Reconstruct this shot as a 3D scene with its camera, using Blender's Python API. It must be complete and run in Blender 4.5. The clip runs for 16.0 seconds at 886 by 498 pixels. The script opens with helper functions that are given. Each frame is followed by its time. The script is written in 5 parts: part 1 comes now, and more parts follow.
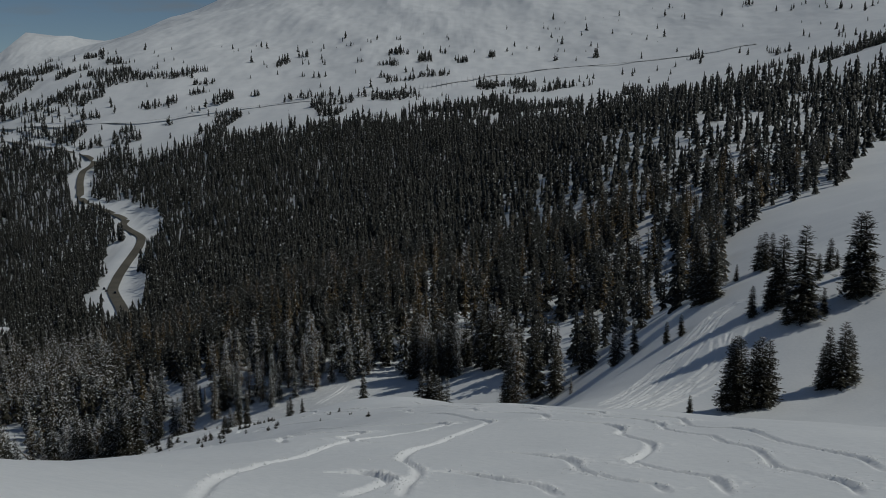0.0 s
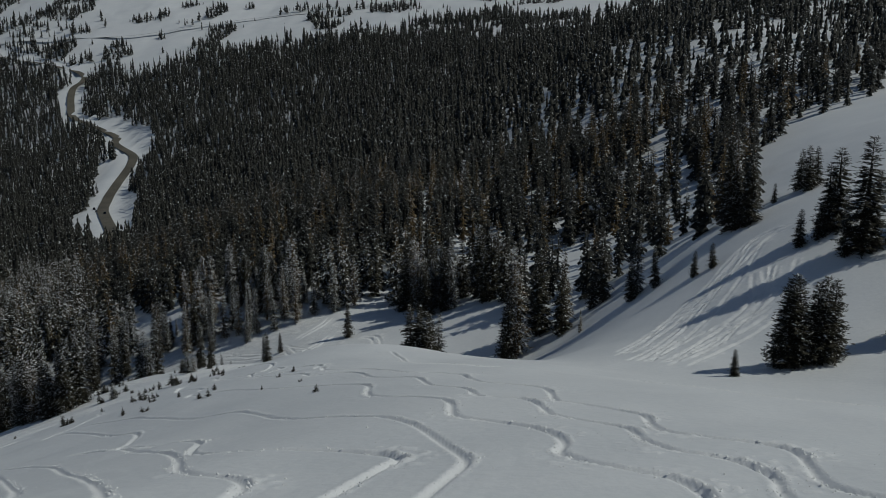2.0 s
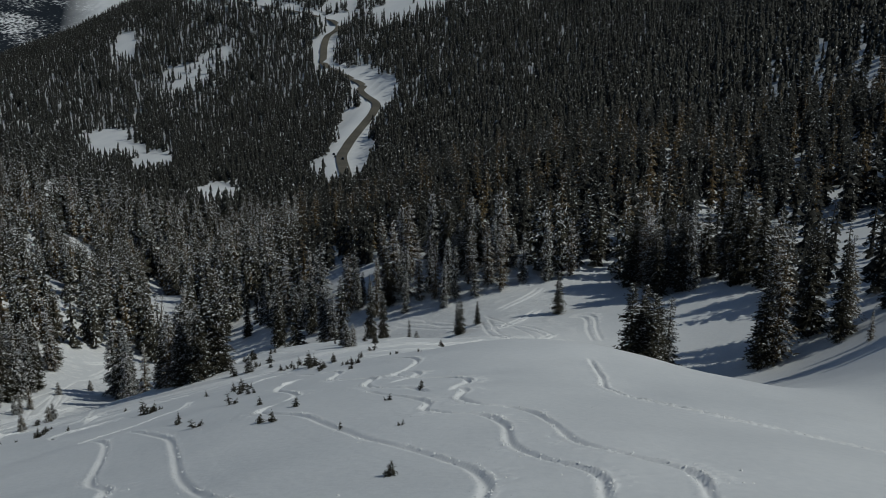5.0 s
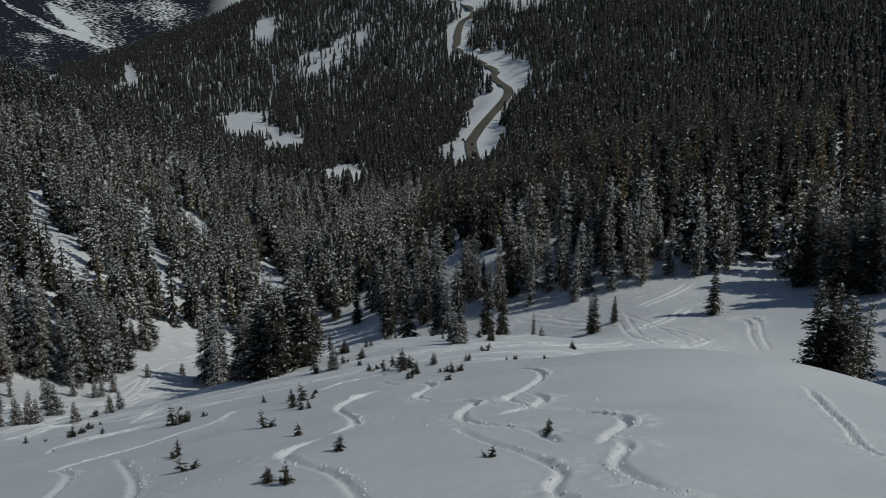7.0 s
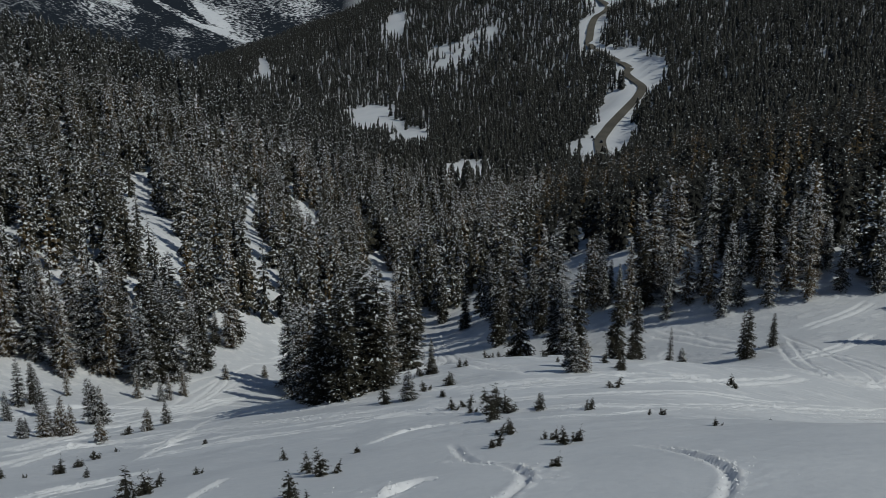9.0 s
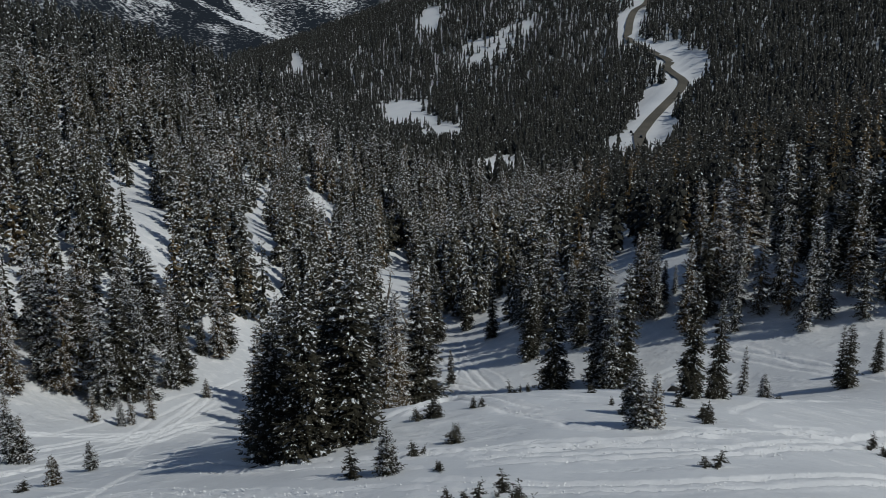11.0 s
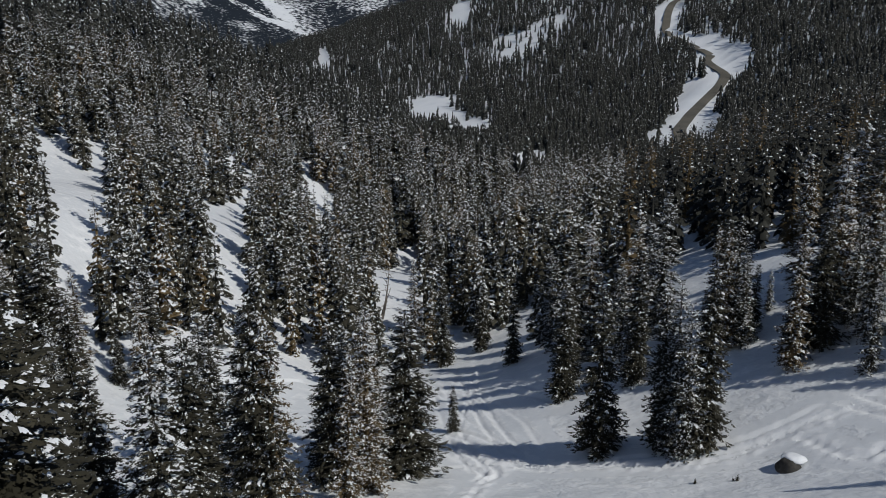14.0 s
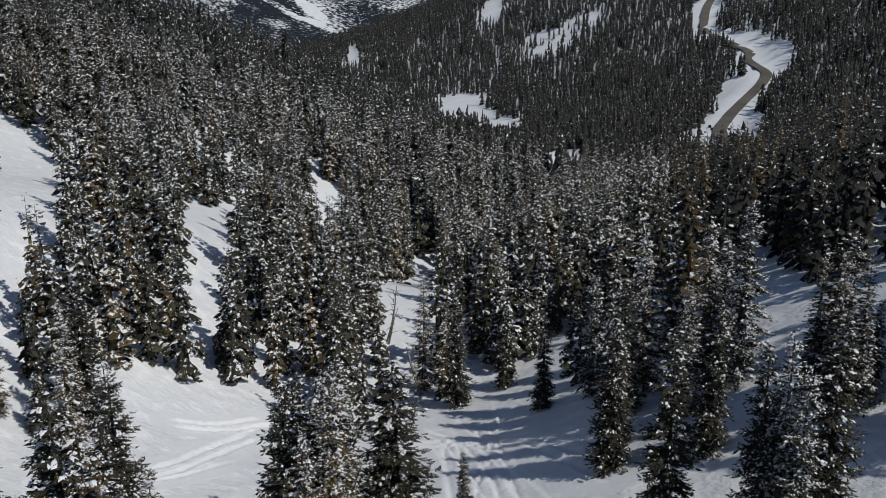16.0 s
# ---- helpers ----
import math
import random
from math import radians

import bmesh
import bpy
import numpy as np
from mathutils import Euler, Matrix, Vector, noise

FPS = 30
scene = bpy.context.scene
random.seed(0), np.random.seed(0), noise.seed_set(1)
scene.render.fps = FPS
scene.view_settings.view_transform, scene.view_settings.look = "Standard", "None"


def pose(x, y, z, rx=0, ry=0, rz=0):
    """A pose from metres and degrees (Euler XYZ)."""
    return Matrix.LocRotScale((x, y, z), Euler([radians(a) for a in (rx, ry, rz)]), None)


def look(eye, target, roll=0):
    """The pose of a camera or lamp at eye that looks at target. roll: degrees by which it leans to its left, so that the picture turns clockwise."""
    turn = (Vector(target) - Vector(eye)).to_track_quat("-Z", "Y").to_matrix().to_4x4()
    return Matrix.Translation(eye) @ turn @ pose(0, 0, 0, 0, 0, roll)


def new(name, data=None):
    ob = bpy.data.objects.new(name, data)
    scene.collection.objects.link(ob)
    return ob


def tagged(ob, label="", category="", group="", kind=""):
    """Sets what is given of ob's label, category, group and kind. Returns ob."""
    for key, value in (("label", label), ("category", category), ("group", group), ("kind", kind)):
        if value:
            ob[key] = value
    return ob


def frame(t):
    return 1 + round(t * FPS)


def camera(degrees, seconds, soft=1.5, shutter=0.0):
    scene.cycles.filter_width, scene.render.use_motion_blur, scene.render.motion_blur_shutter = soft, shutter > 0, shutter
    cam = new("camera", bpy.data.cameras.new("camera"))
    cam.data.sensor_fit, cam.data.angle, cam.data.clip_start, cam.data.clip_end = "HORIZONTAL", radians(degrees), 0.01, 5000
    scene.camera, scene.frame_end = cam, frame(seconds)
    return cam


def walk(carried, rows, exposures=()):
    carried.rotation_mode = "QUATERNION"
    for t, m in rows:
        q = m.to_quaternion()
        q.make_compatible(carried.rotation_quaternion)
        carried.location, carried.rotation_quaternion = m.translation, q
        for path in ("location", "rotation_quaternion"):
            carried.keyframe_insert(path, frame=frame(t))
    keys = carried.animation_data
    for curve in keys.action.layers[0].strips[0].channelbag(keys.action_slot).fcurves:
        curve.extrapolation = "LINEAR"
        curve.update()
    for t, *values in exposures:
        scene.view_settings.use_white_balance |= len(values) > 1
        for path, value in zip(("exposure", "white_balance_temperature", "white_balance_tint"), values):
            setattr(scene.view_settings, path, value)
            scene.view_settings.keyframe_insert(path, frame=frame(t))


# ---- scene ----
cam = camera(49.6, 16.0, 0.6)
METRES, EYE, TILT, LEAN, TURN = 180.0, 60.0, -8.7, 0.0, 0.0
EXPOSURE = -1.25
ROWS = [
    (0.0, 0.0, 0.0, 0.0, 0.0, 0.0, -0.0),
    (0.5, 0.0029, 0.0319, 0.0002, 0.06, -1.37, 0.04),
    (1.0, 0.0059, 0.0644, 0.0005, 0.1, -2.96, 0.06),
    (1.5, 0.0084, 0.0965, 0.0002, 0.15, -4.07, 0.11),
    (2.0, 0.011, 0.1298, -0.0011, 0.19, -4.87, 0.12),
    (2.5, 0.0136, 0.1621, -0.0031, 0.24, -5.51, 0.15),
    (3.0, 0.0161, 0.1954, -0.0074, 0.33, -6.06, 0.14),
    (3.5, 0.0179, 0.2264, -0.012, 1.01, -6.53, 0.05),
    (4.0, 0.0187, 0.2565, -0.0132, 3.13, -6.86, -0.25),
    (4.5, 0.0172, 0.2866, -0.0135, 8.67, -7.15, -1.24),
    (5.0, 0.0126, 0.3158, -0.0189, 14.72, -7.54, -2.26),
    (7.5, -0.0299, 0.4571, -0.0477, 23.46, -8.51, -3.45),
    (8.0, -0.0398, 0.485, -0.0521, 25.25, -8.62, -3.72),
    (8.5, -0.051, 0.5131, -0.0568, 27.98, -8.79, -4.08),
    (9.0, -0.0626, 0.5396, -0.062, 30.21, -8.98, -4.37),
    (11.5, -0.129, 0.6773, -0.0865, 32.37, -9.25, -4.54),
    (12.0, -0.1433, 0.7058, -0.0915, 32.46, -9.26, -4.54),
    (12.5, -0.1582, 0.7355, -0.0969, 32.56, -9.27, -4.54),
    (13.0, -0.1728, 0.7642, -0.1022, 32.65, -9.28, -4.58),
    (13.5, -0.1873, 0.7924, -0.1077, 32.91, -9.27, -4.65),
    (14.0, -0.2018, 0.8204, -0.1137, 34.19, -9.35, -4.83),
    (14.5, -0.216, 0.8465, -0.1196, 35.48, -9.46, -5.03),
    (15.0, -0.2312, 0.8732, -0.1244, 35.86, -9.51, -5.1),
    (15.5, -0.2467, 0.8999, -0.1244, 35.95, -9.52, -5.11),
    (16.0, -0.2631, 0.9268, -0.1241, 36.06, -9.52, -5.15),
]
walk(cam, [(t, pose(0, 0, EYE, TILT, LEAN, TURN) @ pose(METRES * x, METRES * y, METRES * z, 90 + pitch, roll, yaw)) for t, x, y, z, yaw, pitch, roll in ROWS],
     [(0.0, EXPOSURE - 0.14, 6450, 4), (2.5, EXPOSURE - 0.06, 6400, 2), (5.0, EXPOSURE, 6350, 2), (8.0, EXPOSURE + 0.03, 6300, 3), (12.0, EXPOSURE + 0.38, 6250, 6), (16.0, EXPOSURE + 0.68, 6350, 9)])

# ---- light: clear spring sky, high sun to the right and ahead ----
SUN_AZ, SUN_EL = radians(90.0), radians(48.0)
sun_dir = Vector((math.sin(SUN_AZ) * math.cos(SUN_EL), math.cos(SUN_AZ) * math.cos(SUN_EL), math.sin(SUN_EL)))
world = bpy.data.worlds.new("sky")
scene.world = world
world.use_nodes = True
wn, wl = world.node_tree.nodes, world.node_tree.links
sky = wn.new("ShaderNodeTexSky")
sky.sky_type, sky.sun_disc = "NISHITA", False
sky.sun_elevation, sky.sun_rotation, sky.altitude = SUN_EL, SUN_AZ, 3400
sky.air_density, sky.dust_density, sky.ozone_density = 0.9, 0.4, 1.6
wn["Background"].inputs["Strength"].default_value = 0.095
wtc = wn.new("ShaderNodeTexCoord")
wmap = wn.new("ShaderNodeMapping")
wmap.inputs["Scale"].default_value, wmap.inputs["Location"].default_value = (1.0, 1.0, 5.0), (0.35, 0.6, 0.2)
wnoise = wn.new("ShaderNodeTexNoise")
wnoise.inputs["Scale"].default_value, wnoise.inputs["Detail"].default_value = 4.0, 7.0
wramp = wn.new("ShaderNodeValToRGB")
wramp.color_ramp.elements[0].position, wramp.color_ramp.elements[1].position = 0.56, 0.74
wmix = wn.new("ShaderNodeMixRGB")
wmix.inputs["Color2"].default_value = (3.6, 3.7, 3.9, 1)
for a, b in ((wtc.outputs["Generated"], wmap.inputs["Vector"]), (wmap.outputs["Vector"], wnoise.inputs["Vector"]), (wnoise.outputs["Fac"], wramp.inputs["Fac"]),
             (wramp.outputs["Color"], wmix.inputs["Fac"]), (sky.outputs["Color"], wmix.inputs["Color1"]), (wmix.outputs["Color"], wn["Background"].inputs["Color"])):
    wl.new(a, b)
sun = new("sun", bpy.data.lights.new("sun", "SUN"))
sun.data.energy, sun.data.angle, sun.data.color = 3.85, radians(0.53), (1.0, 0.96, 0.9)
sun.matrix_world = look(sun_dir * 400, (0, 0, 0))


# ---- materials ----
def material(name, base, rough=0.7, spec=0.3):
    m = bpy.data.materials.new(name)
    m.use_nodes = True
    p = m.node_tree.nodes["Principled BSDF"]
    p.inputs["Base Color"].default_value = (*base, 1)
    p.inputs["Roughness"].default_value, p.inputs["Specular IOR Level"].default_value = rough, spec
    return m


def mottle(m, dark, light, scales, weights=(0.6, 0.4), bump=0.0, where="Object", lo=0.35, hi=0.65, per_piece=0.0):
    """Two scales of noise between two colours, with relief from the finer one."""
    nt = m.node_tree
    n, l = nt.nodes, nt.links
    p = n["Principled BSDF"]
    tc = n.new("ShaderNodeTexCoord")
    tex = []
    for s in scales:
        t = n.new("ShaderNodeTexNoise")
        t.inputs["Scale"].default_value, t.inputs["Detail"].default_value, t.inputs["Roughness"].default_value = s, 4.0, 0.6
        l.new(tc.outputs[where], t.inputs["Vector"])
        tex.append(t)
    a, b = n.new("ShaderNodeMath"), n.new("ShaderNodeMath")
    a.operation, b.operation = "MULTIPLY", "MULTIPLY_ADD"
    l.new(tex[0].outputs["Fac"], a.inputs[0])
    a.inputs[1].default_value = weights[0]
    l.new(tex[1].outputs["Fac"], b.inputs[0])
    b.inputs[1].default_value = weights[1]
    l.new(a.outputs[0], b.inputs[2])
    ramp = n.new("ShaderNodeValToRGB")
    ramp.color_ramp.elements[0].position, ramp.color_ramp.elements[1].position = lo, hi
    ramp.color_ramp.elements[0].color, ramp.color_ramp.elements[1].color = (*dark, 1), (*light, 1)
    l.new(b.outputs[0], ramp.inputs["Fac"])
    out = ramp.outputs["Color"]
    if per_piece:
        g = n.new("ShaderNodeNewGeometry")
        hsv = n.new("ShaderNodeHueSaturation")
        mr = n.new("ShaderNodeMapRange")
        mr.inputs["To Min"].default_value, mr.inputs["To Max"].default_value = 1 - per_piece, 1 + per_piece
        l.new(g.outputs["Random Per Island"], mr.inputs["Value"])
        l.new(mr.outputs["Result"], hsv.inputs["Value"])
        l.new(out, hsv.inputs["Color"])
        out = hsv.outputs["Color"]
    l.new(out, p.inputs["Base Color"])
    if bump:
        bp = n.new("ShaderNodeBump")
        bp.inputs["Strength"].default_value, bp.inputs["Distance"].default_value = 0.6, bump
        l.new(tex[1].outputs["Fac"], bp.inputs["Height"])
        l.new(bp.outputs["Normal"], p.inputs["Normal"])
    return m


SNOW = mottle(material("snow", (0.8, 0.82, 0.84), 0.55, 0.25), (0.75, 0.77, 0.79), (0.85, 0.86, 0.87), (0.05, 2.2), bump=0.05)
# paler than SNOW: brightness of sunlit track banks is put into the colour
TURNED = mottle(material("turned_snow", (0.86, 0.87, 0.88), 0.6, 0.2), (0.83, 0.84, 0.85), (0.91, 0.915, 0.92), (0.6, 5.0), bump=0.03)
CLUMP = mottle(material("snow_on_boughs", (0.85, 0.86, 0.88), 0.6, 0.2), (0.78, 0.8, 0.83), (0.88, 0.89, 0.9), (0.8, 5.0), bump=0.02)
# avalanche chutes and thin woods on the far mountain: middle, half lengths, turn, how bare
# the chutes keep some forest colour, painting in the part shade across them
FAR_CHUTES = [(-2320, 2344, 110, 20, -5, 0.22), (-2140, 2318, 150, 26, -2, 0.22), (-2240, 2425, 180, 26, -27, 0.22), (-2107, 2700, 120, 90, 10, 0.12), (-2150, 2185, 60, 40, 0, 0.12), (-2430, 2200, 170, 50, 10, 0.12)]


def far_woods(m):
    """Dark forest with pale chutes on the far side valley's mountains, too far off for single trees."""
    nt = m.node_tree
    n, l = nt.nodes, nt.links
    p = n["Principled BSDF"]
    snow_out = p.inputs["Base Color"].links[0].from_socket
    tc, sep = n.new("ShaderNodeTexCoord"), n.new("ShaderNodeSeparateXYZ")
    l.new(tc.outputs["Object"], sep.inputs[0])

    def calc(op, a, b, c=None):
        k = n.new("ShaderNodeMath")
        k.operation = op
        for i, v in enumerate((a, b, c)):
            if v is None:
                continue
            if isinstance(v, (int, float)):
                k.inputs[i].default_value = v
            else:
                l.new(v, k.inputs[i])
        return k.outputs[0]

    def ramp(v, lo, hi):
        k = n.new("ShaderNodeMapRange")
        k.inputs["From Min"].default_value, k.inputs["From Max"].default_value = lo, hi
        l.new(v, k.inputs["Value"])
        return k.outputs["Result"]

    def tex(scale, detail, sx=1.0, sy=1.0, sz=1.0, turn=0.0):
        mp, t = n.new("ShaderNodeMapping"), n.new("ShaderNodeTexNoise")
        mp.vector_type = "TEXTURE"
        mp.inputs["Scale"].default_value, mp.inputs["Rotation"].default_value = (1 / sx, 1 / sy, 1 / sz), (0, 0, turn)
        t.inputs["Scale"].default_value, t.inputs["Detail"].default_value, t.inputs["Roughness"].default_value = scale, detail, 0.65
        l.new(tc.outputs["Object"], mp.inputs["Vector"])
        l.new(mp.outputs["Vector"], t.inputs["Vector"])
        return t.outputs["Fac"]

    bearing = ramp(calc("MULTIPLY_ADD", sep.outputs["X"], -1.0, calc("MULTIPLY", sep.outputs["Y"], -0.62)), 120, 260)
    dist = calc("SQRT", calc("MULTIPLY_ADD", sep.outputs["X"], sep.outputs["X"], calc("MULTIPLY", sep.outputs["Y"], sep.outputs["Y"])), None)
    zone = calc("MULTIPLY", bearing, ramp(dist, 1900, 2050))
    dense = calc("MULTIPLY_ADD", tex(0.0055, 3.0, 1.0, 0.3, 0.5, 0.785), 0.7, calc("MULTIPLY", tex(0.017, 3.0, 1.0, 0.6, 0.7, 0.785), 0.3))
    stand = calc("MULTIPLY_ADD", calc("SUBTRACT", dense, 0.6), -1.0, tex(0.09, 3.0, 1.0, 1.0, 0.5, 0.785))
    for cx, cy, a, b, turn, bare in FAR_CHUTES:
        mp, size = n.new("ShaderNodeMapping"), n.new("ShaderNodeVectorMath")
        mp.vector_type, size.operation = "TEXTURE", "LENGTH"
        mp.inputs["Location"].default_value, mp.inputs["Rotation"].default_value, mp.inputs["Scale"].default_value = (cx, cy, 0), (0, 0, radians(turn)), (a, b, 1e6)
        l.new(tc.outputs["Object"], mp.inputs["Vector"])
        l.new(mp.outputs["Vector"], size.inputs[0])
        edge = calc("MULTIPLY_ADD", tex(0.03, 3.0), 0.9, size.outputs["Value"])
        stand = calc("MULTIPLY_ADD", ramp(edge, 1.6, 1.25), -bare, stand)
    cover = calc("MULTIPLY", zone, ramp(stand, 0.40, 0.56))
    mix = n.new("ShaderNodeMixRGB")
    mix.inputs["Color2"].default_value = (0.024, 0.03, 0.039, 1)
    l.new(calc("MULTIPLY_ADD", cover, -0.3, 0.3), p.inputs["Specular IOR Level"])
    l.new(cover, mix.inputs["Fac"])
    l.new(snow_out, mix.inputs["Color1"])
    l.new(mix.outputs["Color"], p.inputs["Base Color"])
    return m


def far_relief(m):
    """Gullies and wind ribs on the far white slopes."""
    n, l = m.node_tree.nodes, m.node_tree.links
    p = n["Principled BSDF"]
    tc, mp, t, sep, mr = (n.new("ShaderNode" + k) for k in ("TexCoord", "Mapping", "TexNoise", "SeparateXYZ", "MapRange"))
    mp.inputs["Scale"].default_value, mp.inputs["Rotation"].default_value = (1.0, 0.45, 0.6), (0, 0, 0.35)
    t.inputs["Scale"].default_value, t.inputs["Detail"].default_value, t.inputs["Roughness"].default_value = 0.0042, 4.0, 0.5
    l.new(tc.outputs["Object"], mp.inputs["Vector"])
    l.new(mp.outputs["Vector"], t.inputs["Vector"])
    l.new(tc.outputs["Object"], sep.inputs[0])
    mr.inputs["From Min"].default_value, mr.inputs["From Max"].default_value, mr.inputs["To Max"].default_value = 1150, 1600, 1.0
    l.new(sep.outputs["Y"], mr.inputs["Value"])
    far_bump = n.new("ShaderNodeBump")
    far_bump.inputs["Distance"].default_value = 42.0
    l.new(mr.outputs["Result"], far_bump.inputs["Strength"])
    l.new(t.outputs["Fac"], far_bump.inputs["Height"])
    l.new(p.inputs["Normal"].links[0].from_socket, far_bump.inputs["Normal"])
    l.new(far_bump.outputs["Normal"], p.inputs["Normal"])
    return m


def packed_relief(m):
    """Churned, ski-packed snow in the gully below the knoll."""
    n, l = m.node_tree.nodes, m.node_tree.links
    p = n["Principled BSDF"]
    tc, mp, t, sep = (n.new("ShaderNode" + k) for k in ("TexCoord", "Mapping", "TexNoise", "SeparateXYZ"))
    mp.inputs["Scale"].default_value, mp.inputs["Rotation"].default_value = (0.6, 1.0, 0.6), (0, 0, -0.4)
    t.inputs["Scale"].default_value, t.inputs["Detail"].default_value, t.inputs["Roughness"].default_value = 0.75, 6.0, 0.62
    l.new(tc.outputs["Object"], mp.inputs["Vector"])
    l.new(mp.outputs["Vector"], t.inputs["Vector"])
    l.new(tc.outputs["Object"], sep.inputs[0])
    strength = None
    for axis, lo, hi in (("X", -6.0, -22.0), ("Y", 118.0, 138.0), ("Y", 262.0, 245.0)):
        r = n.new("ShaderNodeMapRange")
        r.inputs["From Min"].default_value, r.inputs["From Max"].default_value = lo, hi
        l.new(sep.outputs[axis], r.inputs["Value"])
        if strength is None:
            strength = r.outputs["Result"]
        else:
            k = n.new("ShaderNodeMath")
            k.operation = "MULTIPLY"
            l.new(strength, k.inputs[0])
            l.new(r.outputs["Result"], k.inputs[1])
            strength = k.outputs[0]
    streak, share, mix = n.new("ShaderNodeMapRange"), n.new("ShaderNodeMath"), n.new("ShaderNodeMixRGB")
    streak.inputs["From Min"].default_value, streak.inputs["From Max"].default_value = 0.5, 0.66
    share.operation = "MULTIPLY"
    mix.inputs["Color2"].default_value = (0.95, 0.953, 0.957, 1)
    l.new(t.outputs["Fac"], streak.inputs["Value"])
    l.new(streak.outputs["Result"], share.inputs[0])
    l.new(strength, share.inputs[1])
    l.new(share.outputs[0], mix.inputs["Fac"])
    l.new(p.inputs["Base Color"].links[0].from_socket, mix.inputs["Color1"])
    l.new(mix.outputs["Color"], p.inputs["Base Color"])
    bump = n.new("ShaderNodeBump")
    bump.inputs["Distance"].default_value = 0.35
    l.new(strength, bump.inputs["Strength"])
    l.new(t.outputs["Fac"], bump.inputs["Height"])
    l.new(p.inputs["Normal"].links[0].from_socket, bump.inputs["Normal"])
    l.new(bump.outputs["Normal"], p.inputs["Normal"])
    return m


LAND = packed_relief(far_relief(far_woods(mottle(material("snow_land", (0.8, 0.82, 0.84), 0.55, 0.25), (0.75, 0.77, 0.79), (0.85, 0.86, 0.87), (0.05, 2.2), bump=0.05))))
SPRUCE = mottle(material("spruce_needles", (0.03, 0.04, 0.025), 0.65, 0.2), (0.016, 0.017, 0.015), (0.04, 0.04, 0.033), (0.35, 6.0), per_piece=0.35)
GREEN = mottle(material("near_spruce_needles", (0.04, 0.04, 0.025), 0.65, 0.2), (0.022, 0.021, 0.015), (0.062, 0.056, 0.037), (0.35, 6.0), per_piece=0.35)
BROWN = mottle(material("browned_needles", (0.06, 0.045, 0.025), 0.7, 0.2), (0.05, 0.038, 0.019), (0.125, 0.085, 0.038), (0.35, 6.0), per_piece=0.35)


def frosted(m, name, share, size=2.6, flat=1.5):
    """The same needles with snow caught on their upper sides, in small irregular patches."""
    m = m.copy()
    m.name = name
    n, l = m.node_tree.nodes, m.node_tree.links
    p = n["Principled BSDF"]
    g, mp, t, sep, up, r, mix = (n.new("ShaderNode" + k) for k in ("NewGeometry", "Mapping", "TexNoise", "SeparateXYZ", "Math", "MapRange", "MixRGB"))
    mp.inputs["Scale"].default_value = (1, 1, flat)
    t.inputs["Scale"].default_value, t.inputs["Detail"].default_value, t.inputs["Roughness"].default_value = size, 2.0, 0.55
    l.new(g.outputs["Position"], mp.inputs["Vector"])
    l.new(mp.outputs["Vector"], t.inputs["Vector"])
    l.new(g.outputs["Normal"], sep.inputs[0])
    up.operation = "MULTIPLY_ADD"
    up.inputs[1].default_value = 0.2
    l.new(sep.outputs["Z"], up.inputs[0])
    l.new(t.outputs["Fac"], up.inputs[2])
    r.inputs["From Min"].default_value, r.inputs["From Max"].default_value = 0.75 - share, 0.79 - share
    l.new(up.outputs[0], r.inputs["Value"])
    mix.inputs["Color2"].default_value = (0.8, 0.82, 0.84, 1)
    l.new(p.inputs["Base Color"].links[0].from_socket, mix.inputs["Color1"])
    l.new(r.outputs["Result"], mix.inputs["Fac"])
    l.new(mix.outputs["Color"], p.inputs["Base Color"])
    return m


def lacy(m, name, size=7.0, gaps=0.43):
    """The same material with gaps and ragged edges."""
    m = m.copy()
    m.name = name
    n, l = m.node_tree.nodes, m.node_tree.links
    g, t, r = n.new("ShaderNodeNewGeometry"), n.new("ShaderNodeTexNoise"), n.new("ShaderNodeMath")
    t.inputs["Scale"].default_value, t.inputs["Detail"].default_value = size, 3.0
    l.new(g.outputs["Position"], t.inputs["Vector"])
    r.operation = "GREATER_THAN"
    r.inputs[1].default_value = gaps
    l.new(t.outputs["Fac"], r.inputs[0])
    l.new(r.outputs[0], n["Principled BSDF"].inputs["Alpha"])
    return m


TWIGS, DENSE_TWIGS, BROWN_TWIGS = (lacy(frosted(GREEN, "dusted_spruce", 0.01, 4.5), "open_spruce_twigs", 12.0, 0.45), lacy(frosted(GREEN, "bare_spruce", -0.075, 4.0), "dense_spruce_twigs", 12.0, 0.43),
                                   lacy(frosted(BROWN, "dusted_brown", 0.01, 4.5), "open_brown_twigs", 12.0, 0.45))
LADEN, LADEN_BROWN = lacy(frosted(GREEN, "laden_spruce", 0.02, 1.9), "laden_spruce_twigs", 5.0, 0.40), lacy(frosted(BROWN, "laden_brown", 0.03, 1.9), "laden_brown_twigs", 5.0, 0.40)
SHADED = lacy(frosted(GREEN, "lightly_laden_spruce", -0.03, 1.9), "lightly_laden_twigs", 5.0, 0.40)
THIN, THIN_BROWN = lacy(frosted(SPRUCE, "thinly_dusted_spruce", -0.07, 1.5), "thin_spruce_twigs", 4.0, 0.40), lacy(frosted(BROWN, "thinly_dusted_brown", -0.04, 1.7), "thin_brown_twigs", 4.0, 0.40)
FAR_TWIGS, FAR_LADEN = lacy(frosted(SPRUCE, "far_spruce", -0.055, 1.1, 1.2), "far_spruce_twigs", 1.5, 0.40), lacy(frosted(SPRUCE, "far_laden_spruce", -0.01, 1.5, 1.2), "far_laden_twigs", 2.0, 0.40)
LOAD = lacy(CLUMP, "ragged_snow_on_boughs", 14.0, 0.41)
